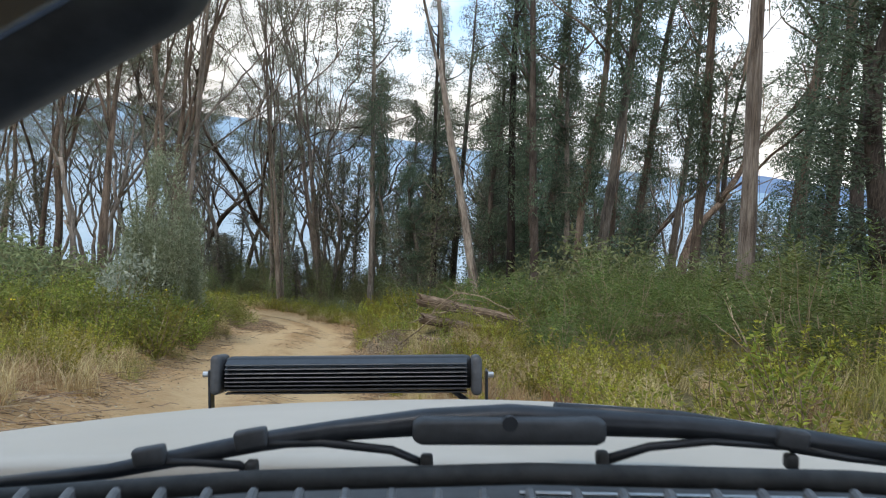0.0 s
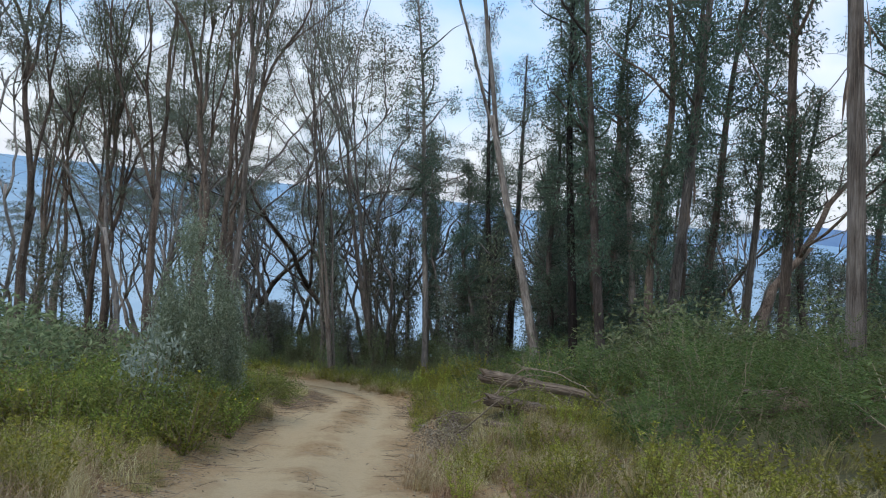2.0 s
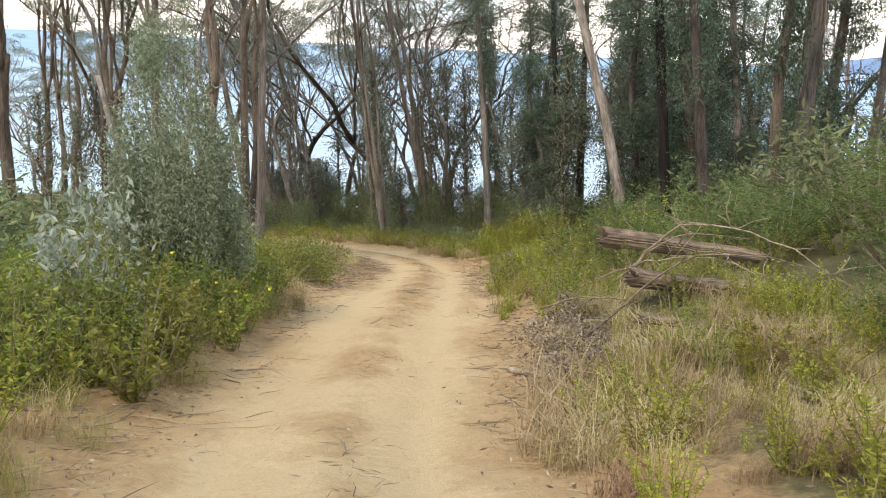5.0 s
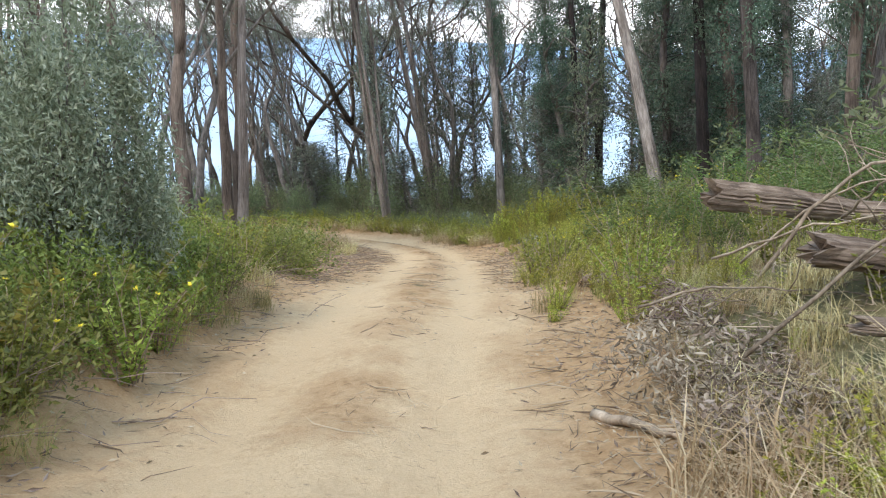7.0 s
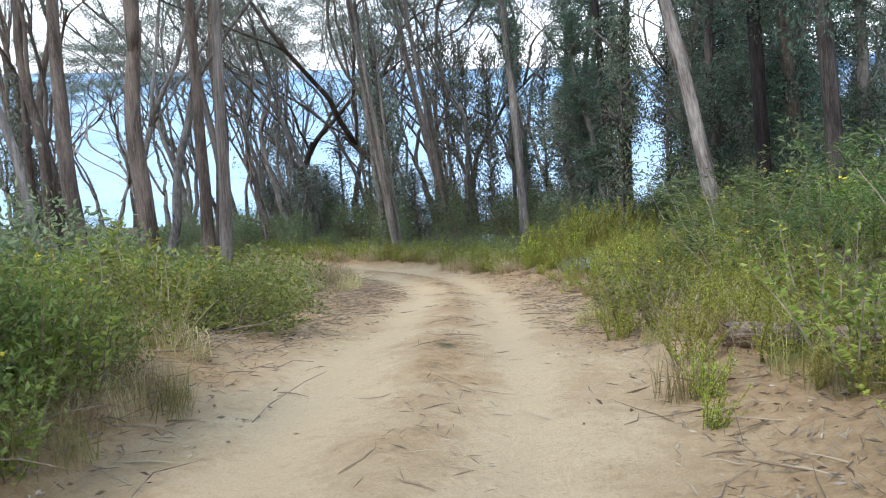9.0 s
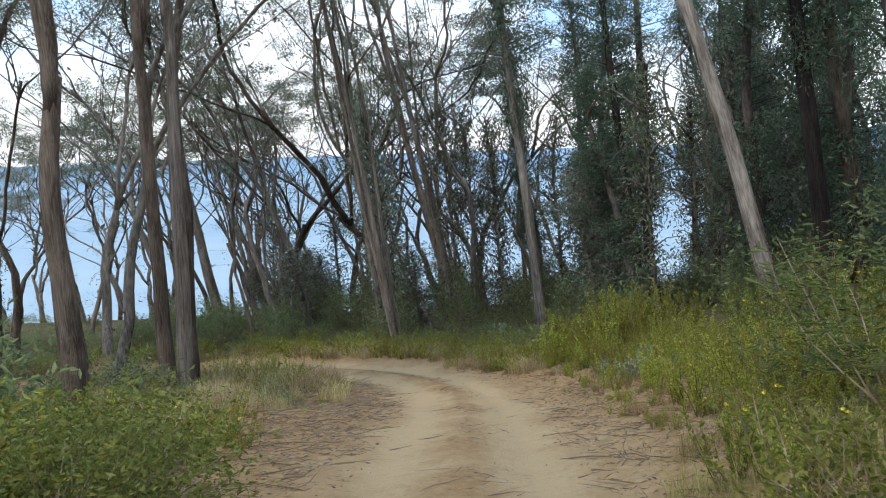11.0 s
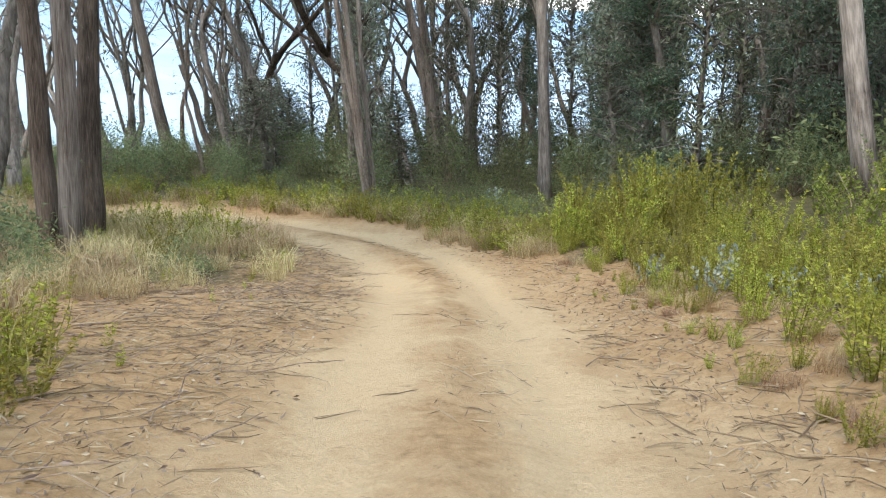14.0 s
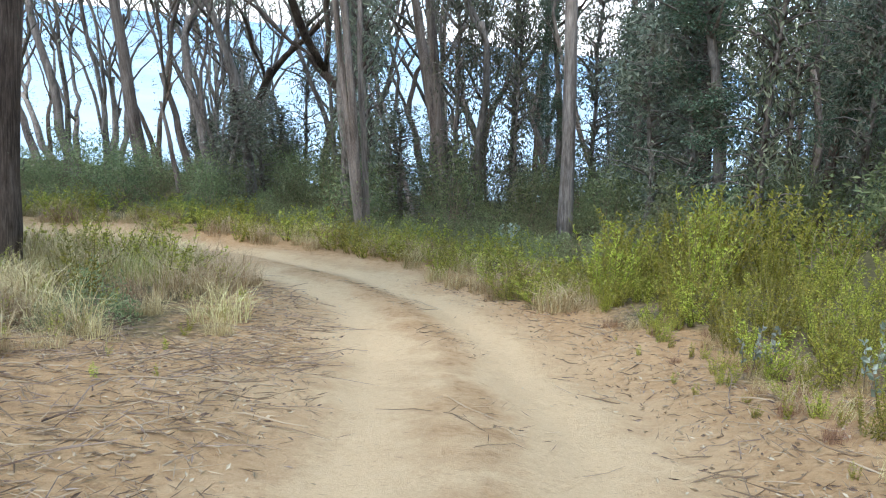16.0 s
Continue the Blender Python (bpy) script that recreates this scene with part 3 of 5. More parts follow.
DARK = [build_tree("dark_gum_tree", 65 + i, 24, (0.27, 0.22)[i], b, LEAF_GUM, "pole", "dark brown gum trunk with leaves hanging along its upper length", 9000, (0.26, 0.2)[i], 1.7, leaf_size=0.66)
        for i, b in enumerate((BARK_DARK, BARK_UMBER))]
GUM = [build_forked("spreading_gum_tree", 41 + i, 23.5, 0.235, b, LEAF_OLIVE, "gum with brown trunk, forking limbs and loose olive crown", 6400, 0.40, 0.30, 0.045, (0.4, 0.4, 0.3), 0.35, fuzz=8, leaf_length=0.145)
       for i, b in enumerate((BARK_BROWN, BARK_RED, BARK_BROWN))]
THIN = [build_forked("thin_gum_tree", 51 + i, 25, 0.115, b, LEAF_SAGE, "slender gum forking low into many winding stems with thin foliage", 3300, (0.2, 0.28, 0.23, 0.32)[i], 0.24, 0.06, (0.25, 0.25, 0.2), 0.45, fuzz=12, leaf_length=0.13)
        for i, b in enumerate((BARK_GREY, BARK_BROWN, BARK_RED, BARK_GREY))]
SAPLING = [build_tree("young_gum_tree", 71 + i, 9, 0.09, BARK_GREY, (LEAF_SAGE, LEAF_OLIVE)[i], "column", "young gum with dull green leaves from the ground up", 2200, 0.06, 0.9, leaf_size=0.85) for i in range(2)]
WAND = [build_forked("pale_gum_tree", 81 + i, 21, 0.085, (BARK_PALE, BARK_GREY)[i], LEAF_SAGE, "slender pale gum with bare forked branches", 900, 0.34, 0.26, 0.06, (0.3, 0.3, 0.3), 0.75, fuzz=12) for i in range(2)]
STRINGY = build_forked("stringybark_tree", 61, 26, 0.27, BARK_RED, LEAF_OLIVE, "many-stemmed stringybark with peeling reddish bark", 3400, 0.36, 0.24, 0.05, (0.34, 0.34, 0.26), 0.5, 3, 0.3, True, fuzz=12)
HEAVY = build_tree("heavy_gum_tree", 63, 23, 0.27, BARK_RED, LEAF_GUM, "pole", "heavy brown-barked gum with peeling strips and high foliage", 7000, 0.42, 1.6, bark_strips=True, leaf_size=0.9)
LEANING = build_forked("leaning_gum_tree", 62, 26, 0.25, BARK_PALE, LEAF_OLIVE, "pale leaning gum with streaked smooth bark", 2200, 0.46, 0.20, 0.025, (0.4, 0.4, 0.3), 0.4, 1, 0.5, True)

# beside the bend
plant(LEANING, 1.78, 45.2, -0.28, 1.05, 0.82)
plant(POLE, -4.9, 55.0, -0.13, 1.0, 1.1)
plant(STRINGY, -9.1, 62.0, -0.13, 1.05, 0.75)
plant(STRINGY, -10.3, 53.0, -0.16, 0.9, 0.52, 140)
plant(WAND[1], -11.6, 56.0, -0.22, 1.0, 1.5)
plant(GUM[1], -14.0, 70.0, -0.2, 1.1, 0.9)
plant(THIN[2], -19.4, 62.0, -0.05, 0.8, 1.3)
plant(GUM[1], -21.0, 61.5, -0.2, 0.95, 1.15)
plant(THIN[0], -23.7, 63.0, 0.08, 0.8, 1.3)
plant(THIN[3], -16.2, 60.0, -0.2, 0.9, 1.5)
plant(WAND[0], -3.4, 67.0, -0.2, 0.9, 1.5)
plant(THIN[0], -25.5, 84.0, -0.2, 1.0, 1.7)
plant(THIN[1], -32.0, 84.0, -0.2, 0.9, 1.5)
plant(THIN[3], -32.2, 78.0, -0.12, 0.75, 1.1)
# seaward side of the track
plant(GUM[0], -13.45, 41.0, 0.0, 0.95, 0.7)
plant(GUM[1], -12.85, 40.7, 0.02, 0.95, 0.78)
plant(GUM[2], -14.1, 43.4, 0.03, 0.95, 0.95)
plant(GUM[2], -12.6, 35.9, -0.04, 0.85, 0.95)
plant(GUM[0], -14.7, 36.4, -0.06, 0.9, 1.1)
plant(WAND[1], -16.0, 37.2, 0.03, 0.85, 1.0)
plant(WAND[1], -15.2, 41.5, -0.03, 0.85, 1.1)
plant(GUM[2], -19.5, 35.0, 0.02, 0.9, 0.95)
plant(GUM[1], -25.0, 40.0, -0.05, 0.85, 0.9)
plant(THIN[0], -17.6, 31.0, 0.06, 0.8, 1.0)
plant(THIN[3], -20.4, 50.0, 0.05, 0.9, 1.0)
plant(THIN[1], -25.8, 52.0, 0.16, 0.9, 1.0)
plant(THIN[1], -21.4, 70.0, 0.14, 1.0, 1.5)
plant(THIN[1], -12.7, 64.0, -0.26, 1.0, 1.5)
# uphill side
plant(COLUMN[3], 5.7, 37.1, -0.13, 1.0, 0.95)
plant(HEAVY, 6.65, 38.9, 0.0, 1.0, 0.95)
plant(COLUMN[0], 7.7, 43.0, 0.0, 1.0, 1.2)
plant(DARK[0], 3.5, 46.8, -0.11, 1.0, 0.95)
plant(DARK[1], 4.4, 42.2, -0.13, 1.0, 1.1)
plant(COLUMN[0], 4.9, 48.5, -0.12, 0.85, 1.2)
plant(COLUMN[2], 2.3, 50.5, -0.12, 0.68, 1.1)
plant(COLUMN[1], 6.1, 46.0, -0.1, 0.65, 1.1)
plant(HEAVY, 7.55, 21.9, -0.11, 0.95, 0.85, 60)
plant(COLUMN[3], 8.3, 29.4, -0.05, 0.85, 1.0)
plant(COLUMN[2], 10.8, 22.0, -0.03, 0.8, 1.3)
plant(HEAVY, 12.4, 49.0, -0.05, 0.95, 0.9, 200)
plant(COLUMN[1], -1.5, 50.6, -0.1, 0.58, 0.85)
plant(COLUMN[3], 1.75, 54.5, -0.06, 0.58, 0.8)
for x, y, tall in ((-0.95, 49.5, 0.95), (2.0, 52.0, 0.9), (2.9, 53.0, 1.2), (4.3, 50.6, 1.2), (1.9, 58.5, 1.0), (-2.2, 51.6, 0.8), (3.4, 57.0, 1.3), (5.4, 54.0, 1.3), (-3.0, 53.2, 0.75)):
    plant(SAPLING[int(10 * y) % 2], x, y, -0.05, tall, 1.1)
plant(COLUMN[1], -2.5, 59.0, -0.05, 1.0, 1.1)
plant(DARK[1], 0.2, 66.0, -0.07, 0.95, 1.15)
plant(DARK[0], -0.9, 57.0, -0.11, 0.95, 0.8)
plant(COLUMN[1], -2.7, 57.5, -0.14, 0.9, 0.8)
plant(COLUMN[1], 4.2, 63.0, -0.12, 0.9, 1.1)
plant(COLUMN[0], 5.6, 52.0, -0.10, 1.0, 1.1)
plant(COLUMN[2], 13.0, 27.0, 0.0, 0.9, 1.2)
plant(COLUMN[0], 14.0, 33.0, -0.05, 0.95, 1.2)
plant(THIN[1], 10.5, 40.0, 0.06, 0.95, 1.3)
plant(COLUMN[1], -5.4, 69.0, -0.05, 0.8, 0.9)
plant(SAPLING[0], -3.9, 63.0, -0.05, 1.2, 1.1)
plant(SAPLING[1], -7.0, 64.0, -0.05, 1.2, 1.0)
for k, (x, y, tall) in enumerate(((-10.9, 55.5, 1.25), (-9.0, 60.0, 1.2), (-12.9, 62.0, 1.3), (-8.2, 66.0, 1.3), (-14.6, 66.0, 1.2), (-6.6, 60.0, 0.9), (-17.5, 70.0, 1.2))):
    plant(SAPLING[k % 2], x, y, -0.08, tall, 0.9)
plant(COLUMN[3], -6.6, 73.0, -0.08, 0.8, 0.8)
plant(COLUMN[0], 9.4, 46.0, -0.05, 0.9, 1.15)
plant(COLUMN[2], 15.6, 47.0, -0.05, 0.9, 1.1)

# gaps towards the sea, placed to fit the camera's view: a camera spot, and the slopes between which they widen
SIGHT_LANES = ((0.3, 0.8, 0.006, 0.028), (-0.8, 7.4, 0.031, 0.051), (-3.1, 19.8, -0.103, -0.08), (-3.1, 19.8, 0.074, 0.098), (-4.9, 30.1, -0.312, -0.29), (-4.9, 30.1, -0.094, -0.075))
WIDE_SIGHT_LANES = ((0.3, 0.8, -0.536, -0.431), (-3.1, 19.8, -0.71, -0.48), (-4.9, 30.1, -0.654, -0.423))


def in_sight_lane(x, y, room, lanes):
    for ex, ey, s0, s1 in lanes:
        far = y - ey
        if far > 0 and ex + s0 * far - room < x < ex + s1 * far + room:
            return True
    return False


def fill(protos, count, seed, y_range, slope_range, lean, size, girth, room=0.0, lanes=SIGHT_LANES, x_from=0.0):
    """Trees at random over a fan of the wood, kept out of the gaps cleared for the camera's view."""
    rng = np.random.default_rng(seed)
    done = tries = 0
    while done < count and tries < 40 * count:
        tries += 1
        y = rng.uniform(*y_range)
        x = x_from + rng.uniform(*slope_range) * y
        if in_sight_lane(x, y, room, lanes):
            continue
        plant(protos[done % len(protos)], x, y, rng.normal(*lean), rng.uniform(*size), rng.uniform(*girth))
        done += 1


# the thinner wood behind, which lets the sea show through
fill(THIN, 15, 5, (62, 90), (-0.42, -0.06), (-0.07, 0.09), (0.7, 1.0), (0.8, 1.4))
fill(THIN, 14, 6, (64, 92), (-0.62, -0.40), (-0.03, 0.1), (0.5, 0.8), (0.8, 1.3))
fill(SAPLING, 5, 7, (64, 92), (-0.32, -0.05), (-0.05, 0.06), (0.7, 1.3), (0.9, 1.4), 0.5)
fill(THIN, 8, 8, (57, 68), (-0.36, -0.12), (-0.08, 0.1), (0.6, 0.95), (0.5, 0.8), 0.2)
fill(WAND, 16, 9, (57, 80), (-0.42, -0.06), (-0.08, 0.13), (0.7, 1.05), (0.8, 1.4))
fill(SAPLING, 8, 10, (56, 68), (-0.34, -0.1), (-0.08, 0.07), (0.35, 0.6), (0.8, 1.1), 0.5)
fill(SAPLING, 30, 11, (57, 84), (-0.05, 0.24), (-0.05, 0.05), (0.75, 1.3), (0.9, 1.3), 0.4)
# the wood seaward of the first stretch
fill((GUM[0], GUM[2], SAPLING[1]), 9, 12, (42, 62), (-0.62, -0.5), (0.0, 0.06), (0.7, 0.95), (0.8, 1.1), 0.0, WIDE_SIGHT_LANES[1:], 2.0)
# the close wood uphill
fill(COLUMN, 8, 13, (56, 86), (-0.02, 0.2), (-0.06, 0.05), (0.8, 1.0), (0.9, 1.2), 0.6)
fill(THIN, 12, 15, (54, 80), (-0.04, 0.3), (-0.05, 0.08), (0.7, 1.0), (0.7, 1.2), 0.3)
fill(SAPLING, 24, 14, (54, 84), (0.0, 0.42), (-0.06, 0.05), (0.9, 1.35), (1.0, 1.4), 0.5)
for x, y in ((16, 40), (18, 30), (20, 52), (14, 16)):
    plant(COLUMN[(x + y) % 4], x, y, -0.04, 0.9, 1.1)


# ---- shrubs, grasses and other low plants ----
def build_shrub(name, seed, stems, tall, splay, leaf, label, category, group, per_stem=26, length=0.06, width=0.02, start=0.25, stem_mat=None, flowers=0, curl=0.12, out=0.9, split=False):
    """Upright leafy stems from one root: the stems carry the leaves."""
    rng = np.random.default_rng(seed)
    g, leaves = Geo(), Geo()
    tips, shoots = [], []
    for i in range(stems):
        a, s = rng.uniform(0, 6.28), splay * math.sqrt(rng.uniform(0.02, 1))
        foot = np.array((math.cos(a) * s * 0.35, math.sin(a) * s * 0.35, 0))
        h = tall * rng.uniform(0.6, 1.1)
        line = bent(rng, foot, (math.cos(a) * s, math.sin(a) * s, 1.0), h, 3, curl * 1.3)
        if split:
            g = Geo()
            shoots.append(g)
        g.tube(line, np.linspace(0.006 * (0.5 + tall), 0.0025, 4), 3)
        tips.append(line[-1])
        f = rng.uniform(start, 1.0, per_stem) * 3
        k = np.minimum(f.astype(int), 2)
        p = line[k] + (line[k + 1] - line[k]) * (f - k)[:, None]
        b = rng.uniform(0, 6.28, per_stem)
        way = np.stack([np.cos(b) * out, np.sin(b) * out, rng.uniform(0.1, 0.9, per_stem)], 1)
        leaves.leaves(p, way, length, width, seed=int(rng.integers(1e9)))
    plant_ob = tagged(new(name, None if split else g.mesh("stems", stem_mat or TWIG)), label, category, group)
    for shoot in shoots:
        part_of("stem", shoot.mesh("stem", stem_mat or TWIG), plant_ob)
    part_of("foliage", leaves.mesh("foliage", leaf), plant_ob)
    if flowers:
        fl = Geo()
        for tip in tips[:flowers]:
            b = rng.uniform(0, 6.28, 6)
            fl.leaves(np.repeat(tip[None], 6, 0), np.stack([np.cos(b), np.sin(b), np.full(6, 0.3)], 1), 0.035, 0.02, seed=int(rng.integers(1e9)))
        tagged(part_of("blossom", fl.mesh("blossom", PETAL), plant_ob, "small yellow flowers"), kind="stuff")
    return plant_ob


def build_bush(name, seed, tall, wide, leaf, label, category, group, count=2600, length=0.11, width=0.035, clumps=34, hang=0.1, bark=None, tuft=0.17):
    """A rounded, uneven bush of leaf clumps on branching stems."""
    rng = np.random.default_rng(seed)
    g, leaves = Geo(), Geo()
    for i in range(clumps):
        a, s = rng.uniform(0, 6.28), math.sqrt(rng.uniform(0, 1))
        h = tall * rng.uniform(0.18, 1.0) * (1.05 - 0.55 * s * s)
        tip = np.array((math.cos(a) * s * wide, math.sin(a) * s * wide, h))
        line = np.array([(0, 0, 0), tip * (0.35, 0.35, 0.45), tip])
        line[1] += rng.normal(0, 0.05 * tall, 3)
        g.tube(line, [0.012 * tall ** 0.5, 0.006 * tall ** 0.5, 0.002], 4)
        n = count // clumps
        p = tip + rng.normal(0, 1, (n, 3)) * np.array((wide, wide, tall * 0.7)) * tuft
        p[:, 2] = np.maximum(p[:, 2], 0.02)
        way = rng.normal(0, 0.7, (n, 3)) + np.array((0, 0, -hang + 0.35))
        leaves.leaves(p, way, length, width, seed=int(rng.integers(1e9)))
    bush = tagged(new(name, g.mesh("stems", bark or TWIG)), label, category, group)
    part_of("foliage", leaves.mesh("foliage", leaf), bush)
    return bush


def build_feather(name, seed, tall, label, stems=14):
    """A soft, finely divided plant, like bracken or young wattle."""
    rng = np.random.default_rng(seed)
    g, leaves = Geo(), Geo()
    for i in range(stems):
        a, s = rng.uniform(0, 6.28), 0.75 * math.sqrt(rng.uniform(0.05, 1))
        line = bent(rng, (math.cos(a) * s * 0.4, math.sin(a) * s * 0.4, 0), (math.cos(a) * s, math.sin(a) * s, 1.1), tall * rng.uniform(0.6, 1.1), 6, 0.13)
        g.tube(line, np.linspace(0.007, 0.002, 7), 3)
        for j in range(13):
            f = rng.uniform(0.22, 1.0) * 6
            k = min(int(f), 5)
            p = line[k] + (line[k + 1] - line[k]) * (f - k)
            b = rng.uniform(0, 6.28)
            w = np.array((math.cos(b), math.sin(b), rng.uniform(0.2, 1.1)))
            reach = rng.uniform(0.12, 0.26)
            n = 11
            q = np.linspace(0.1, 1, n)[:, None]
            pts = p + w * reach * q
            side = np.cross(w, (0, 0, 1.0)) * np.where(np.arange(n) % 2, 1, -1)[:, None]
            leaves.leaves(pts, w * 0.5 + side + rng.normal(0, 0.15, (n, 3)), 0.06, 0.015, seed=int(rng.integers(1e9)))
    plant_ob = tagged(new(name, g.mesh("stems", TWIG)), label, "shrub", "feathery growth on the bank")
    part_of("foliage", leaves.mesh("foliage", LEAF_FERN), plant_ob)
    return plant_ob


def build_grass(name, seed, blades, tall, mat, label, group, broad=1.0):
    rng = np.random.default_rng(seed)
    v, f = [], []
    for i in range(blades):
        a, r = rng.uniform(0, 6.28), 0.24 * math.sqrt(rng.uniform(0, 1))
        p = np.array((math.cos(a) * r, math.sin(a) * r, 0))
        b = rng.uniform(0, 6.28)
        bend = rng.uniform(0.25, 1.15)
        h = tall * rng.uniform(0.45, 1.15)
        s = np.array((-math.sin(b), math.cos(b), 0)) * rng.uniform(0.0013, 0.0032) * broad
        k = len(v)
        for q, w in ((0, 1.0), (0.5, 0.8)):
            c = p + np.array((math.cos(b) * bend * h * q * q, math.sin(b) * bend * h * q * q, h * q))
            v.extend([c - s * w, c + s * w])
        v.append(p + np.array((math.cos(b) * bend * h, math.sin(b) * bend * h, h * (1 - 0.32 * bend))))
        f.extend([(k, k + 1, k + 3, k + 2), (k + 2, k + 3, k + 4)])
    me = bpy.data.meshes.new("blades")
    me.from_pydata(v, [], f)
    me.materials.append(mat)
    return tagged(new(name, me), label, "grass", group)


LIME_STEM = bark_material("green_heath_stems", (0.12, 0.11, 0.03), (0.22, 0.2, 0.06), (0.36, 0.3, 0.12), 2.0, 0.003)
HEATH = [build_shrub("heath_shrub", 101 + i, 16, 0.85, 0.5, LEAF_HEATH, "leafy green heath shrub at the edge of the sandy track", "shrub", "heath along the track", 42, 0.055, 0.027, 0.04, flowers=(2 if i == 1 else 0)) for i in range(3)]
LIME = [build_shrub("yellow_green_shrub", 111 + i, 18, 0.75, 0.42, LEAF_LIME, "upright yellow-green heath shrub on the verge", "shrub", "yellow-green heath of the bend", 50, 0.046, 0.018, 0.12, stem_mat=LIME_STEM) for i in range(3)]
GOLD = [build_shrub("golden_heath_shrub", 116 + i, 17, 0.8, 0.48, leaf_material("golden_heath_leaves", (0.16, 0.155, 0.02), (0.29, 0.265, 0.035), (0.47, 0.40, 0.07), 0.5, 0.45), "golden-green heath shrub among dry grass", "shrub", "golden heath of the seaward verge", 36, 0.054, 0.023, 0.06, stem_mat=LIME_STEM) for i in range(2)]
LEAF_BEND = leaf_material("bend_heath_leaves", (0.21, 0.225, 0.035), (0.37, 0.365, 0.06), (0.55, 0.50, 0.11), 0.6, 0.48)
FAR_LIME = [build_shrub("bend_heath_shrub", 191 + i, 14, 0.8, 0.5, (LEAF_BEND, LEAF_LIME)[i], "yellow-green heath shrub along the outside of the bend", "shrub", "yellow-green heath of the bend", 24, 0.078, 0.034, 0.06, stem_mat=LIME_STEM) for i in range(2)]
WEED = [build_shrub("tall_weed", 121 + i, 7, 0.6, 0.28, LEAF_LIME, "thin green weed standing in dry litter", "weed", "weeds in the litter", 34, 0.06, 0.021, 0.12, stem_mat=LIME_STEM, split=True) for i in range(2)]
BROAD = [build_shrub("broadleaf_shrub", 126 + i, 14, 0.9, 0.6, LEAF_HEATH, "broad-leaved green shrub on the bank", "shrub", "broadleaf shrubs", 34, 0.062, 0.028, 0.05) for i in range(2)]
BUSH = [build_bush("understorey_bush", 131 + i, 1.6, 1.15, LEAF_UNDER, "dark green bush under the gums", "bush", "understorey bushes", 1250, 0.13, 0.046, 34) for i in range(3)]
MASS = [build_bush("leafy_shrub", 181 + i, 1.15, 0.72, leaf_material("leafy_shrub_leaves", (0.115, 0.140, 0.028), (0.208, 0.232, 0.048), (0.345, 0.350, 0.09), 0.55, 0.48), "dense small-leaved green shrub on the seaward bank", "shrub", "leafy shrubs of the bank", 2000, 0.062, 0.03, 54) for i in range(2)]
LEAF_FAR = leaf_material("olive_bush_leaves", (0.149, 0.167, 0.072), (0.253, 0.267, 0.115), (0.391, 0.380, 0.180), 0.65, 0.45)
FAR_BUSH = [build_bush("far_understorey_bush", 171 + i, 1.7, 1.2, LEAF_FAR, "dull green bush under the far gums", "bush", "understorey bushes", 900, 0.16, 0.052, 20) for i in range(2)]
TALL_BUSH = [build_bush("tall_understorey_bush", 136 + i, 4.2, 1.3, LEAF_UNDER, "tall dark green bush between the trunks", "bush", "tall understorey bushes", 1800, 0.2, 0.06, 40, 0.5) for i in range(2)]
FEATHER = [build_feather("feathery_shrub", 141 + i, 1.15, "soft feathery green shrub massed on the bank") for i in range(2)]
DRY = [build_grass("dry_grass_tuft", 151 + i, 150, 0.46, GRASS_DRY, "straw-coloured dry grass tuft in the sand", "dry grass tufts") for i in range(2)]
HALF = [build_grass("green_grass_tuft", 156 + i, 150, 0.5, GRASS_GREEN, "half-green grass tuft among the heath", "green grass tufts") for i in range(2)]
GRASS_RUST = leaf_material("rusty_dead_grass", (0.20, 0.105, 0.05), (0.36, 0.215, 0.105), (0.52, 0.36, 0.20), 0.8, 0.2)
RUST = [build_grass("rusty_grass_tuft", 176 + i, 190, 0.4, GRASS_RUST, "rust-brown dead grass tuft in the litter beside the track", "rusty grass tufts", 1.2) for i in range(2)]
LEAF_WATTLE = leaf_material("wattle_leaves", (0.19, 0.235, 0.13), (0.345, 0.40, 0.24), (0.57, 0.61, 0.42), 0.75, 0.4)
STRAW = [build_grass("straw_tuft", 158 + i, 230, 0.5, GRASS_DRY, "tall straw-coloured grass tuft inside the bend", "straw of the bend", 1.25) for i in range(2)]
SILVER = build_bush("silver_wattle_tree", 161, 3.3, 0.95, LEAF_WATTLE, "silvery grey-green young wattle beside the track", "tree", "silver-leaved plants", 36000, 0.07, 0.021, 95, 0.1, BARK_GREY, 0.1)
SILVER_LOW = build_bush("silver_shrub", 162, 1.5, 0.75, LEAF_SILVER, "low silver-leaved shrub beside the track", "shrub", "silver-leaved plants", 1000, 0.1, 0.038, 30, tuft=0.12)
SEEDLING = build_shrub("silver_seedling", 163, 6, 0.75, 0.35, LEAF_SILVER, "silver-leaved gum seedling among yellow-green heath", "seedling", "silver-leaved plants", 18, 0.075, 0.046, 0.35, split=True)
DEAD = [build_bush("dead_leafy_branch", 166 + i, 0.75, 0.6, DEAD_LEAF, "heap of fallen branch with dry grey-brown leaves", "branch", "fallen leafy branches", 900, 0.085, 0.024, 26, 0.7, None, 0.15) for i in range(2)]


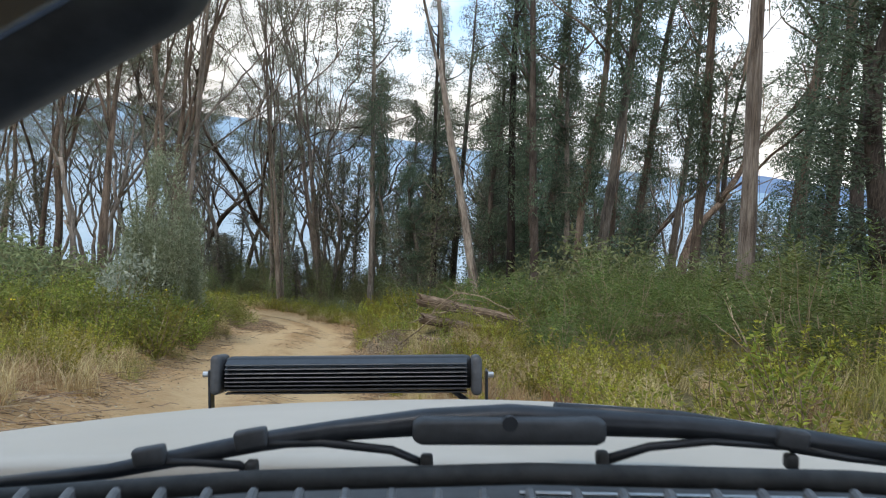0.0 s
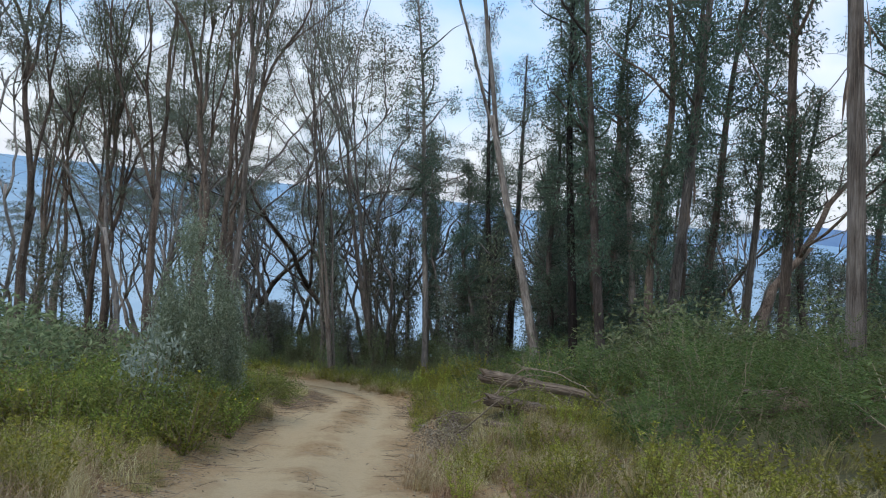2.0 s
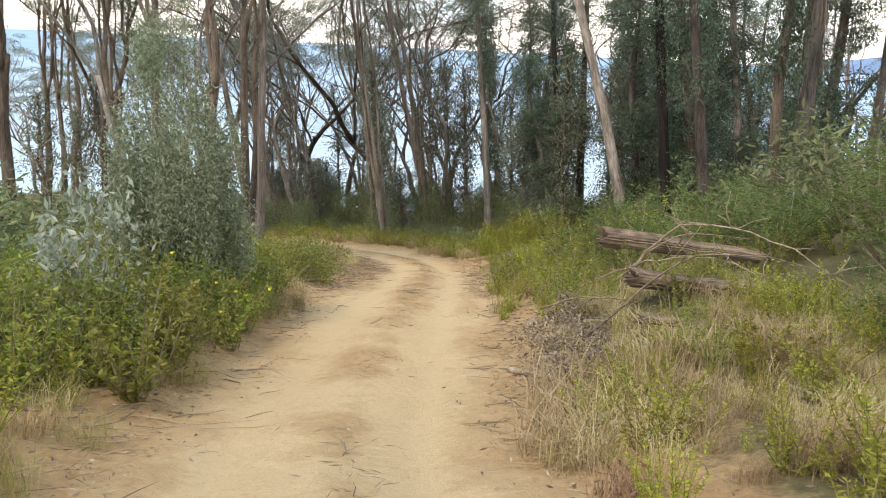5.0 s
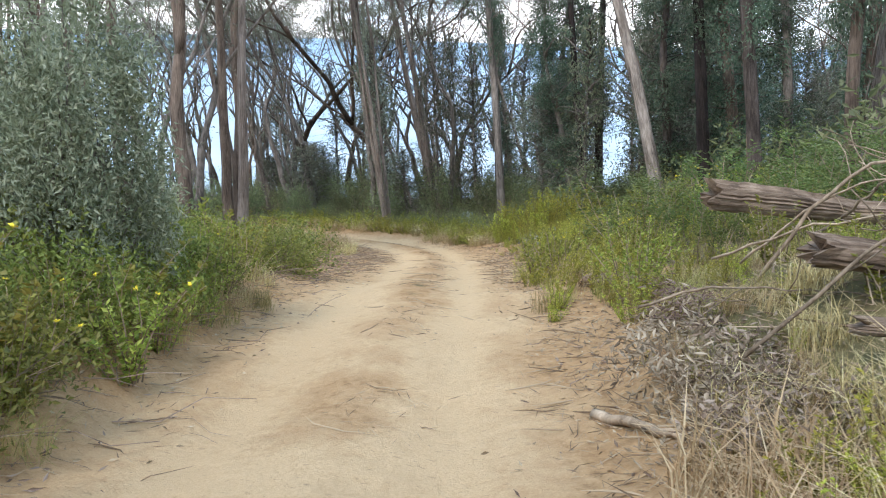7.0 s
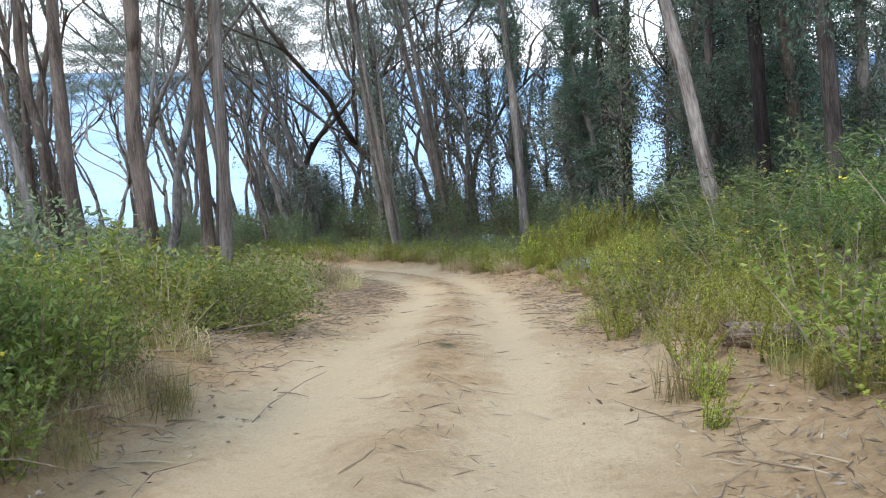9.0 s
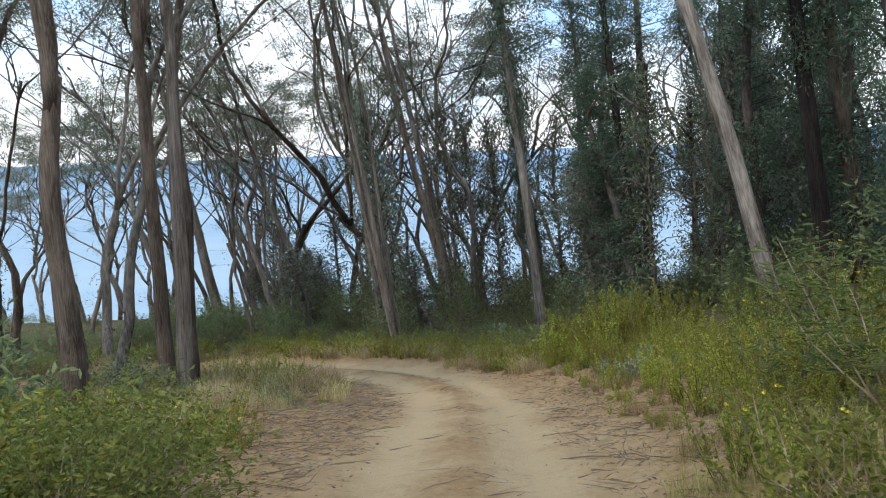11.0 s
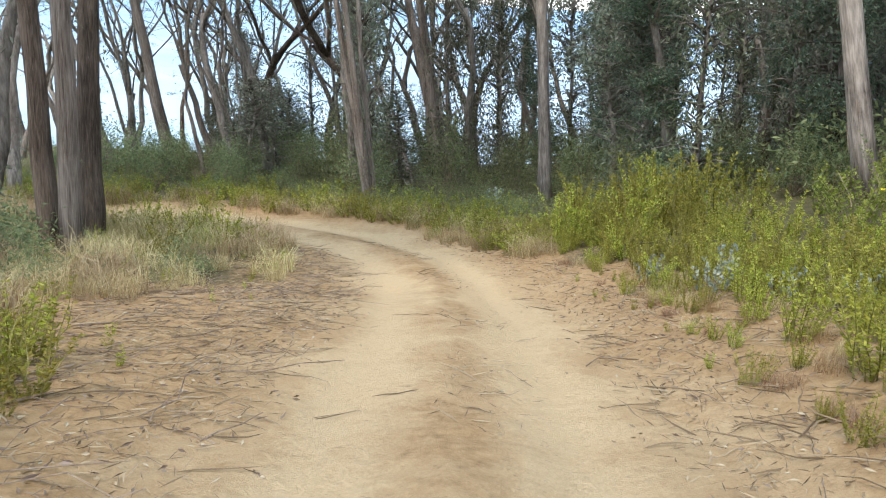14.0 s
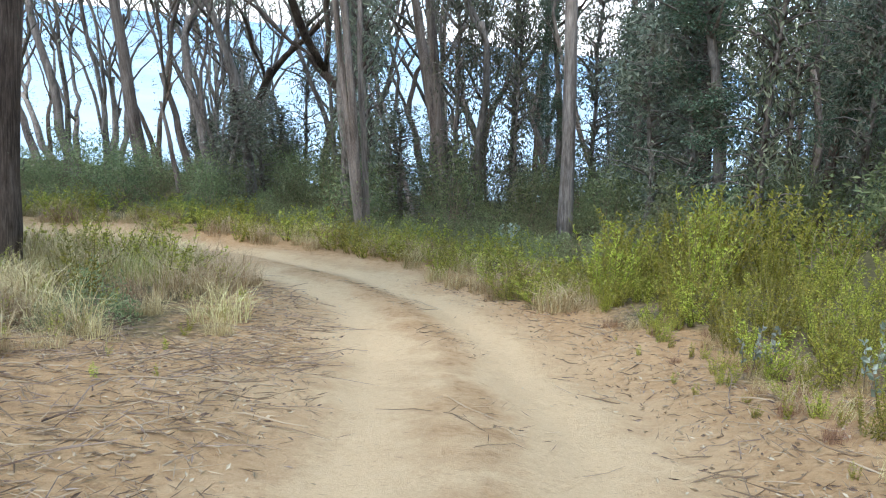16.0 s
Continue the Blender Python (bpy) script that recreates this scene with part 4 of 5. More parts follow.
def scatter(protos, count, seed, x_range, y_range, gap_range, size=(0.7, 1.2), apart=0.0, keep=None, lean=0.08):
    """Sets plants at random within a stretch, at a given distance from the road's middle."""
    rng = np.random.default_rng(seed)
    done, tries, spots = 0, 0, []
    while done < count and tries < count * 40:
        tries += 1
        x, y = rng.uniform(*x_range), rng.uniform(*y_range)
        g = float(road_gap(x, y))
        if not gap_range[0] <= g <= gap_range[1]:
            continue
        if keep and not keep(x, y, g):
            continue
        if apart and any((x - a) ** 2 + (y - b) ** 2 < apart * apart for a, b in spots):
            continue
        spots.append((x, y))
        s = rng.uniform(*size)
        plant(protos[int(rng.integers(len(protos)))], x, y, rng.normal(0, lean), s, s * rng.uniform(0.85, 1.2), rng.uniform(0, 360), rng.normal(0, lean), 0.03)
        done += 1


# seaward verge, near to far
scatter(DRY, 70, 201, (-8, 0), (3, 16), (-6.0, -1.9), (0.7, 1.3), 0.25)
scatter(DRY, 20, 213, (-9, -1), (6, 15), (-5.0, -2.0), (0.7, 1.2), 0.25)
scatter(HALF, 44, 202, (-10, 0), (4, 18), (-7.0, -2.6), (0.7, 1.2), 0.25)
scatter(GOLD, 64, 203, (-11, -2), (8.5, 19), (-7.5, -2.4), (0.7, 1.25), 0.34, lambda x, y, g: g < -4.0 or y > 14.5)
scatter(MASS, 46, 255, (-10.5, -4.5), (16, 23.2), (-5.2, -2.35), (0.75, 1.2), 0.5)
scatter(MASS, 14, 256, (-10.5, -5), (26.3, 29), (-4.6, -2.3), (0.7, 1.1), 0.5)
scatter(HEATH, 50, 204, (-12, -4), (15, 25), (-6.5, -1.95), (0.8, 1.35), 0.35)
scatter(HEATH, 30, 214, (-7, -3.5), (16, 23), (-3.2, -1.95), (0.55, 0.95), 0.26)
scatter(HALF, 60, 215, (-7.5, -3), (12, 24), (-3.4, -1.85), (0.6, 1.0), 0.2)
scatter(GOLD, 22, 278, (-6.5, -2), (9.5, 16.3), (-3.8, -2.2), (0.5, 0.9), 0.4)
scatter(MASS, 17, 217, (-7.5, -3.5), (16, 22.5), (-3.6, -2.2), (0.5, 0.85), 0.4)
scatter(DRY, 16, 220, (-7.5, -4), (21.5, 25.5), (-3.2, -2.0), (0.6, 1.0), 0.2)
scatter(BROAD, 22, 205, (-10, -4), (15, 26), (-5.5, -2.3), (0.8, 1.3), 0.5)
scatter(HEATH, 40, 206, (-14, -5), (25, 31.5), (-8.0, -3.1), (0.8, 1.25), 0.4)
scatter(GOLD, 34, 216, (-13, -5), (25.5, 33), (-7.0, -2.9), (0.7, 1.2), 0.4)
scatter(BUSH, 3, 218, (-14.5, -9.5), (35, 43), (-7.5, -4.2), (0.4, 0.62), 0.8)
scatter(GOLD, 46, 273, (-12, -6), (10, 18), (-9.5, -4.5), (0.9, 1.5), 0.4)
scatter(GOLD, 9, 219, (-7, -1), (8, 14), (-4.0, -2.9), (0.4, 0.65), 0.5)
scatter(RUST, 90, 271, (-8, -1), (5, 16), (-5.0, -2.2), (0.6, 1.2), 0.2)
scatter(BUSH, 30, 257, (-26, -11.5), (24, 42), (-19, -7.0), (0.9, 1.5), 1.0)
scatter(BUSH, 13, 207, (-18, -8), (19, 34), (-16, -6.5), (0.8, 1.4), 0.9)
scatter(STRAW, 110, 208, (-16, -6), (31, 46.5), (-8.5, -2.6), (0.7, 1.3), 0.3, lambda x, y, g: g < -4.2 or y > 40)
scatter(HALF, 24, 209, (-18, -7), (31, 46.5), (-10, -3.4), (0.6, 1.0), 0.3, lambda x, y, g: g < -4.6 or y > 41)
scatter(STRAW, 60, 260, (-18, -10), (42.5, 47.2), (-4.5, -1.5), (0.9, 1.5), 0.26)
scatter(HALF, 20, 261, (-18, -10.5), (42, 47), (-5.0, -1.6), (0.9, 1.6), 0.28)
scatter(GOLD, 14, 262, (-17, -11), (41.5, 46), (-6.0, -2.2), (0.7, 1.1), 0.5)
scatter(LIME, 16, 263, (-15, -10), (39, 45), (-6.5, -2.6), (0.5, 0.8), 0.6)
scatter(GOLD, 16, 264, (-12, -8.5), (30, 36), (-6.5, -3.8), (0.6, 1.0), 0.45)
scatter(WEED, 60, 210, (-13, -6), (30, 44), (-6.5, -2.4), (0.45, 0.8), 0.35)
scatter(DRY, 36, 265, (-14, -7), (32, 44), (-7.5, -3.4), (0.5, 0.9), 0.25)
scatter(HEATH, 14, 211, (-20, -10), (33, 39), (-12, -5.5), (0.6, 0.9), 0.6)
scatter(BUSH, 9, 212, (-22, -12.5), (38, 47), (-12, -5.5), (0.5, 0.8), 1.2)
# uphill verge, near to far
scatter(RUST, 80, 272, (-1.5, 5), (4, 16), (1.9, 5.0), (0.7, 1.2), 0.2)
scatter(HALF, 30, 221, (1, 9), (3, 20), (2.0, 7.0), (0.8, 1.4), 0.25, lambda x, y, g: not (-1.7 < x < 0.5 and 16.9 < y < 20.6))
scatter(DRY, 84, 222, (-2, 5), (4, 19), (1.9, 5.0), (0.6, 1.1), 0.18, lambda x, y, g: not (-1.7 < x < 0.5 and 16.9 < y < 20.6))
scatter(LIME, 36, 223, (-2, 8), (3, 20), (1.95, 5.5), (0.6, 1.0), 0.35, lambda x, y, g: not (-1.7 < x < 0.5 and 16.9 < y < 20.6))
scatter(GOLD, 44, 235, (-2, 8), (5, 19), (2.2, 6.0), (0.55, 0.95), 0.38, lambda x, y, g: not (-1.7 < x < 0.8 and 16.9 < y < 21.0))
scatter(LIME, 15, 237, (0.1, 2.8), (16.4, 20.4), (2.0, 7.0), (0.45, 0.75), 0.45)
scatter(HALF, 14, 238, (-0.4, 3.0), (16.4, 20.6), (2.0, 7.0), (0.6, 1.0), 0.35)
scatter(LIME, 12, 239, (-0.7, 1.4), (15.2, 17.6), (2.0, 7.0), (0.5, 0.8), 0.35)
scatter(STRAW, 26, 240, (-1.0, 1.8), (15.0, 18.0), (1.9, 7.0), (0.7, 1.1), 0.2)
scatter(DRY, 20, 266, (-1.0, 1.8), (15.0, 18.4), (1.9, 7.0), (0.6, 1.0), 0.2)
scatter(HEATH, 14, 267, (0.0, 2.4), (17.0, 21.5), (2.0, 7.0), (0.4, 0.65), 0.35)
scatter(HALF, 40, 268, (-1.2, 2.4), (16.8, 22.5), (2.0, 7.0), (0.5, 0.9), 0.2)
scatter(WEED, 24, 269, (-1.3, 2.0), (16.8, 22.5), (1.9, 6.0), (0.5, 0.85), 0.3)
scatter(STRAW, 26, 270, (-1.3, 2.2), (16.5, 22.5), (1.9, 6.0), (0.4, 0.7), 0.2)
scatter(BROAD, 26, 224, (0, 9), (3, 9.5), (2.4, 7.0), (0.5, 0.9), 0.45)
scatter(FEATHER, 80, 225, (1, 14), (7, 27), (4.0, 11.0), (0.8, 1.25), 0.6, lambda x, y, g: not (-0.8 < x < 3.4 and 17.5 < y < 23.5) and (g > 5.8 or y > 15))
scatter(WEED, 26, 226, (-3, 2), (12, 23), (1.9, 4.4), (0.6, 1.0), 0.4, lambda x, y, g: not (-1.7 < x < 0.5 and 16.9 < y < 20.6))
scatter(HEATH, 50, 227, (-4, 6), (22.5, 31), (1.95, 7.5), (0.6, 1.0), 0.42)
scatter(LIME, 44, 232, (-4, 0), (21.4, 30.5), (1.7, 3.8), (0.6, 1.0), 0.3)
scatter(HALF, 26, 236, (-4, 1), (21.4, 30.5), (1.8, 4.2), (0.6, 1.0), 0.25)
scatter(DRY, 12, 233, (-4, 0), (23.5, 29.5), (1.8, 3.2), (0.6, 0.9), 0.3)
scatter(FEATHER, 10, 228, (-2, 6), (24, 32), (3.0, 9.0), (0.9, 1.4), 0.9)
scatter(LIME, 150, 229, (-5, 3), (30.5, 47), (2.85, 5.8), (0.85, 1.35), 0.29)
scatter(LIME, 26, 275, (-5, -1), (30.5, 42), (2.2, 3.0), (0.3, 0.65), 0.4)
scatter(WEED, 26, 276, (-5, -1), (30.5, 42), (2.1, 3.0), (0.35, 0.7), 0.35)
scatter(RUST, 30, 277, (-5, -1), (30.5, 43), (2.3, 3.2), (0.5, 0.9), 0.3)
scatter(HEATH, 26, 234, (-3, 5), (31, 46), (5.6, 9.5), (1.1, 1.6), 0.45)
scatter(DRY, 26, 230, (-5, 3), (27, 46), (2.4, 3.6), (0.4, 0.75), 0.3)
scatter(BUSH, 40, 231, (2, 20), (26, 50), (8.0, 20.0), (0.8, 1.6), 1.0)
# the mound of bright growth within the wood's edge
for i in range(16):
    a = i * 2.4
    r = 0.55 * math.sqrt(i)
    plant(LIME[i % 3], -2.6 + r * math.cos(a), 45.4 + 0.8 * r * math.sin(a), 0.0, 3.1 - 0.36 * r, 2.0, a * 57, sink=0.03)
# across the bend
scatter(FAR_LIME, 150, 241, (-24, -3), (44, 56), (2.0, 4.4), (0.65, 1.1), 0.28)
scatter(STRAW, 70, 252, (-24, -3), (44, 56), (1.8, 3.4), (0.7, 1.2), 0.3)
scatter(HALF, 60, 242, (-24, -3), (44, 56), (1.9, 4.2), (0.6, 1.1), 0.3)
scatter(FAR_LIME, 50, 243, (-24, -2), (46, 60), (3.4, 7.5), (0.8, 1.2), 0.42)
scatter(FAR_BUSH, 46, 258, (-48, -18), (46, 66), (5.0, 30.0), (0.4, 0.7), 0.9)
scatter(FAR_BUSH, 70, 251, (-26, 0), (47, 62), (4.4, 8.0), (0.42, 0.75), 0.55)
scatter(FAR_BUSH, 90, 244, (-34, 2), (50, 66), (6.5, 18.0), (0.55, 1.0), 0.7)
scatter(FAR_BUSH, 40, 245, (-52, -8), (56, 88), (10.0, 60.0), (0.6, 1.1), 1.0)
scatter(FAR_BUSH, 34, 246, (-8, 24), (50, 78), (4.0, 40.0), (0.7, 1.2), 1.0, lambda x, y, g: x > -7)
scatter(TALL_BUSH, 52, 247, (-7, 24), (54, 80), (7.0, 60.0), (0.5, 1.0), 1.3)
scatter(TALL_BUSH, 74, 248, (-22, -2), (53, 78), (5.0, 60.0), (0.5, 0.95), 1.0, lambda x, y, g: not in_sight_lane(x, y, 0.3, SIGHT_LANES))
scatter(TALL_BUSH, 13, 259, (-36, -17), (36, 60), (-60, -8), (0.5, 0.85), 1.4, lambda x, y, g: -0.64 * (y - 5) < x < -0.46 * (y - 5))
scatter(TALL_BUSH, 12, 274, (-3.2, 6), (47.6, 53), (5.0, 14.0), (0.45, 0.7), 0.9)
scatter(TALL_BUSH, 14, 249, (4, 20), (24, 48), (9.0, 24.0), (0.3, 0.55), 1.4)
for x, y, big in ((-2.57, 37.1, 0.95), (-3.05, 39.2, 1.0), (-2.3, 38.2, 1.2), (-1.95, 36.4, 0.9), (-1.5, 35.5, 0.85)):
    plant(SEEDLING, x, y, 0.03, big, big * 0.85, sink=0.03)
for x, y, big in ((-9.7, 51.6, 0.7), (-10.9, 51.9, 0.62), (-10.2, 51.2, 0.5), (-8.6, 52.5, 0.6)):
    plant(FAR_BUSH[1], x, y, 0.0, big, big * 1.1, sink=0.03)
plant(SEEDLING, -6.3, 52.4, 0, 1.4, sink=0.03)
plant(SEEDLING, -0.9, 34.4, 0, 1.0, sink=0.03)
plant(SILVER, -6.6, 20.7, -0.05, 1.22, 1.0, sink=0.03)
plant(SILVER_LOW, -6.15, 17.4, -0.05, 1.38, 1.1, sink=0.03)
for x, y, big in ((-11.5, 39.2, 0.62), (-12.0, 39.5, 0.5), (-13.7, 39.6, 0.7)):
    plant(BUSH[0], x, y, 0.0, big, big * 1.1, sink=0.03)
FLOWERED = build_shrub("yellow_flowered_shrub", 195, 20, 1.35, 0.5, LEAF_FAR, "olive shrub with yellow flower heads beside the leaning gum", "shrub", "flowering shrubs", 46, 0.06, 0.026, 0.1, flowers=14)
for x, y, big in ((1.35, 42.4, 1.1), (2.0, 42.0, 1.25), (1.7, 41.2, 0.95)):
    plant(FLOWERED, x, y, 0.0, big, big, sink=0.03)
plant(LIME[0], -10.95, 44.3, 0, 0.95, 1.1, sink=0.03)
plant(LIME[2], -10.3, 43.9, 0, 0.75, 0.9, sink=0.03)
plant(LIME[1], -10.5, 44.6, 0, 0.7, 0.8, sink=0.03)
for k, (x, y, big) in enumerate(((1.2, 18.4, 1.1), (1.55, 18.7, 1.2), (1.9, 19.1, 1.15), (1.4, 18.1, 0.9))):
    plant(LIME[k % 3], x, y, 0.0, big, big, sink=0.03)
plant(DEAD[1], -1.0, 18.9, 0.1, 0.85, 1.0, 70, sink=0.03)
plant(DEAD[0], -0.95, 18.1, 0.1, 0.75, 1.0, 200, sink=0.03)
plant(DEAD[1], -0.55, 17.6, 0, 0.6, 0.9, 310, sink=0.03)
plant(DEAD[0], -0.6, 18.6, 0, 0.6, 0.9, sink=0.03)
plant(DEAD[1], -0.7, 20.1, 0, 0.5, 0.8, sink=0.03)


# ---- fallen logs, branches and litter ----
def build_log(name, foot, tip, radius, label, mat=LOG_WOOD, seed=0, sides=44, group="fallen timber"):
    """A split log: long fibre ridges run its length, and both ends are broken off unevenly."""
    rng = np.random.default_rng(seed)
    foot, tip = np.array(foot, float), np.array(tip, float)
    way = tip - foot
    length = np.linalg.norm(way)
    way /= length
    u = np.cross(way, (0.0, 0.0, 1.0))
    u /= np.linalg.norm(u)
    w = np.cross(u, way)
    rings = 30
    ridges = rng.normal(0, 0.035, sides) + 0.09 * np.sin(np.arange(sides) * 2 * math.pi / sides * 2 + rng.uniform(0, 6))
    broken = rng.normal(0, 0.022, (2, sides)) + 0.05 * np.sin(np.arange(sides) * 0.43)
    bow = np.cumsum(rng.normal(0, 0.05, (rings, 2)), axis=0) * radius
    verts = []
    for k in range(rings):
        q = k / (rings - 1)
        girth = radius * (1.05 - 0.5 * q ** 1.4)
        ridges = ridges + rng.normal(0, 0.012, sides)
        for i in range(sides):
            a = 2 * math.pi * i / sides
            r = girth * (1 + ridges[i])
            slide = broken[0, i] * max(0, 1 - 8 * q) + broken[1, i] * max(0, 8 * q - 7)
            verts.append(foot + way * (length * q + slide) + u * (math.cos(a) * r + bow[k, 0]) + w * (math.sin(a) * r + bow[k, 1]))
    faces = [(k * sides + i, k * sides + (i + 1) % sides, (k + 1) * sides + (i + 1) % sides, (k + 1) * sides + i) for k in range(rings - 1) for i in range(sides)]
    verts += [foot + way * 0.05, tip - way * 0.05]
    faces += [((i + 1) % sides, i, rings * sides) for i in range(sides)]
    faces += [((rings - 1) * sides + i, (rings - 1) * sides + (i + 1) % sides, rings * sides + 1) for i in range(sides)]
    g = Geo()
    g.add(verts, faces)
    return tagged(new(name, g.mesh(name, mat)), label, "log", group)


def build_branch(name, pts, radius, label, twigs=5, seed=0):
    """A bare fallen branch along an arc, with side twigs."""
    rng = np.random.default_rng(seed)
    pts = np.array(pts, float)
    s = np.linspace(0, len(pts) - 1, 16)
    line = np.stack([np.interp(s, range(len(pts)), pts[:, i]) for i in range(3)], 1)
    line[1:-1] = (line[:-2] + 2 * line[1:-1] + line[2:]) / 4 + rng.normal(0, 0.012, (14, 3))
    g = Geo()
    g.tube(line, np.linspace(radius, radius * 0.3, 16), 6, 0.08, seed)
    for i in range(twigs):
        k = int(rng.integers(4, 15))
        tw = bent(rng, line[k], rng.normal(0, 1, 3) * (1, 1, 0.5) + (0, 0, 0.2), rng.uniform(0.25, 0.8), 5, 0.2)
        g.tube(tw, np.linspace(radius * 0.35, 0.004, 6), 4)
    return tagged(new(name, g.mesh(name, TWIG, True)), label, "branch", "fallen branches")


build_log("fallen_log", (-0.5, 21.75, -3.22), (1.9, 22.2, -3.45), 0.135, "weathered grey-brown log lying on the brush heap", seed=3)
build_log("fallen_log", (-0.28, 18.95, -3.07), (1.6, 19.15, -3.2), 0.115, "weathered split log lying on the brush heap", seed=4)
build_log("fallen_log", (-0.22, 18.1, -3.3), (1.5, 18.1, -3.35), 0.05, "thin grey log half hidden in weeds", seed=5)
build_log("fallen_log", (-1.55, 24.3, ground_at(-1.55, 24.3) + 0.06), (-0.45, 22.9, ground_at(-0.45, 22.9) + 0.05), 0.10, "short weathered log on the sandy verge", seed=6)
build_log("fallen_log", (4.5, 19.3, ground_at(4.5, 19.3) + 0.42), (7.4, 20.0, ground_at(7.4, 20.0) + 0.2), 0.17, "weathered split log among feathery shrubs", seed=16)
build_log("fallen_log", (4.4, 18.8, ground_at(4.4, 18.8) + 0.15), (7.2, 19.2, ground_at(7.2, 19.2) + 0.12), 0.15, "weathered grey log among feathery shrubs", seed=17)
build_branch("fallen_branch", [(-1.6, 18.9, ground_at(-1.6, 18.9) + 0.03), (-1.2, 18.2, ground_at(-1.2, 18.2) + 0.05), (-0.75, 17.4, ground_at(-0.75, 17.4) + 0.04)], 0.045, "pale forked stick lying beside the track", 2, 7)
build_branch("fallen_branch", [(-0.35, 20.2, -3.7), (0.0, 20.1, -3.0), (0.35, 20.1, -2.62), (0.9, 19.6, -2.5), (1.5, 19.0, -2.6), (2.1, 18.6, -2.9)], 0.019, "long bare grey branch arching over the logs", 8, 8)
build_branch("fallen_branch", [(-0.75, 18.5, -3.7), (-0.2, 18.6, -3.15), (0.3, 18.8, -2.75), (1.0, 18.7, -2.6), (1.8, 18.2, -2.7)], 0.016, "bare grey branch leaning on the logs", 7, 9)
build_branch("fallen_branch", [(-1.3, 19.6, -3.75), (-0.8, 19.5, -3.5), (-0.2, 19.2, -3.42), (0.3, 18.9, -3.35)], 0.012, "bare grey branch trailing from the brush heap", 5, 10)
build_branch("fallen_branch", [(-0.3, 21.0, -3.7), (0.1, 20.6, -3.1), (0.5, 20.3, -2.75), (1.2, 19.9, -2.7)], 0.013, "bare grey branch leaning on the logs", 6, 12)
build_branch("fallen_branch", [(-0.6, 20.7, -3.6), (0.0, 20.0, -3.1), (0.7, 19.4, -2.85), (1.4, 19.2, -3.0)], 0.012, "bare grey branch leaning on the logs", 7, 13)
build_branch("fallen_branch", [(0.1, 20.5, -3.4), (0.35, 20.0, -2.9), (0.5, 19.6, -2.45)], 0.017, "broken grey branch standing out of the logs", 3, 14)

litter_rng = np.random.default_rng(77)


def strewn(count, tries, x_range, y_range, chance, lift):
    """Points lying on the ground, kept with a chance that depends on place and distance from the road's middle."""
    x, y = litter_rng.uniform(*x_range, tries), litter_rng.uniform(*y_range, tries)
    g = road_gap(x, y)
    keep = litter_rng.uniform(size=tries) < chance(x, y, g)
    x, y, g = x[keep][:count], y[keep][:count], g[keep][:count]
    z = height(x, y, g)
    small = np.array([noise.noise((a * 0.9, b * 0.9, 0.0)) * 0.06 + noise.noise((a * 3.1, b * 3.1, 5.0)) * 0.022 + noise.noise((a * 0.25, b * 0.25, 9.0)) * 0.10 for a, b in zip(x, y)])
    near = np.exp(-((x + 5) / 40) ** 2 - ((y - 28) / 45) ** 2)
    return np.stack([x, y, z + small * near * (0.35 + 0.65 * smooth_to(1.0, 3.0, np.abs(g))) + lift], 1)


def bark_chance(x, y, g):
    thick = 0.8 * np.exp(-((x + 9.0) / 2.4) ** 2 - ((y - 36.5) / 5.0) ** 2) + 0.9 * np.exp(-((x + 2.8) / 1.1) ** 2 - ((y - 34.0) / 5.5) ** 2) + np.exp(-((x + 0.9) / 0.9) ** 2 - ((y - 19.0) / 3.0) ** 2)
    edge = 0.55 * np.exp(-((np.abs(g) - 2.1) / 0.5) ** 2) + 0.30 * np.exp(-((g - 0.1) / 0.3) ** 2) * (np.sin(y * 1.7 + 1.0) + 0.5 * np.sin(y * 0.6) > -0.2)
    return np.where(np.abs(g) < 5.5, thick * (np.abs(g) > 1.3) + edge, 0)


def flat_ways(n, bias, wide, rise):
    a = litter_rng.normal(bias, wide, n)
    return np.stack([np.cos(a), np.sin(a), litter_rng.uniform(0, rise, n)], 1)


heap_leaves = Geo()
at = strewn(1300, 12000, (-1.9, 2.2), (16.5, 23), lambda x, y, g: np.where(g > 1.8, 0.75 * np.exp(-((x + 0.4) / 1.3) ** 2 - ((y - 19.3) / 2.4) ** 2), 0), 0.02)
heap_leaves.leaves(at, flat_ways(len(at), 0.0, 3.0, 0.5), 0.08, 0.018, seed=25)
tagged(new("heap_leaf_litter", heap_leaves.mesh("heap_leaf_litter", DEAD_LEAF)), "dry grey-brown leaves and bark round the brush heap", "litter", kind="stuff")
spots = strewn(1900, 30000, (-12, 1), (3, 47), lambda x, y, g: np.where((np.abs(g) > 1.1) & (np.abs(g) < 4.8), np.where(np.abs(g) > 1.6, 0.6, 0.07) * np.where((y > 30) | ((y > 15) & (y < 24)), 1.0, 0.4), 0), 0.006)
sticks = Geo()
for x, y, z in spots:
    a, l = litter_rng.normal(0.2, 0.8), litter_rng.uniform(0.2, 1.05) ** 1.6
    r = litter_rng.uniform(0.0025, 0.0075)
    u, w = np.array((math.cos(a), math.sin(a), 0.0)), litter_rng.normal(0, 0.03, 3)
    v = np.array((-math.sin(a), math.cos(a), 0.0)) * l * litter_rng.normal(0, 0.07)
    foot = np.array((x, y, z))
    sticks.tube([foot, foot + u * l * 0.3 + v, foot + u * l * 0.65 - 0.4 * v + w * l + (0, 0, 0.012), foot + u * l + (0, 0, 0.004)], [r, r * 0.95, r * 0.8, r * 0.45], 4)
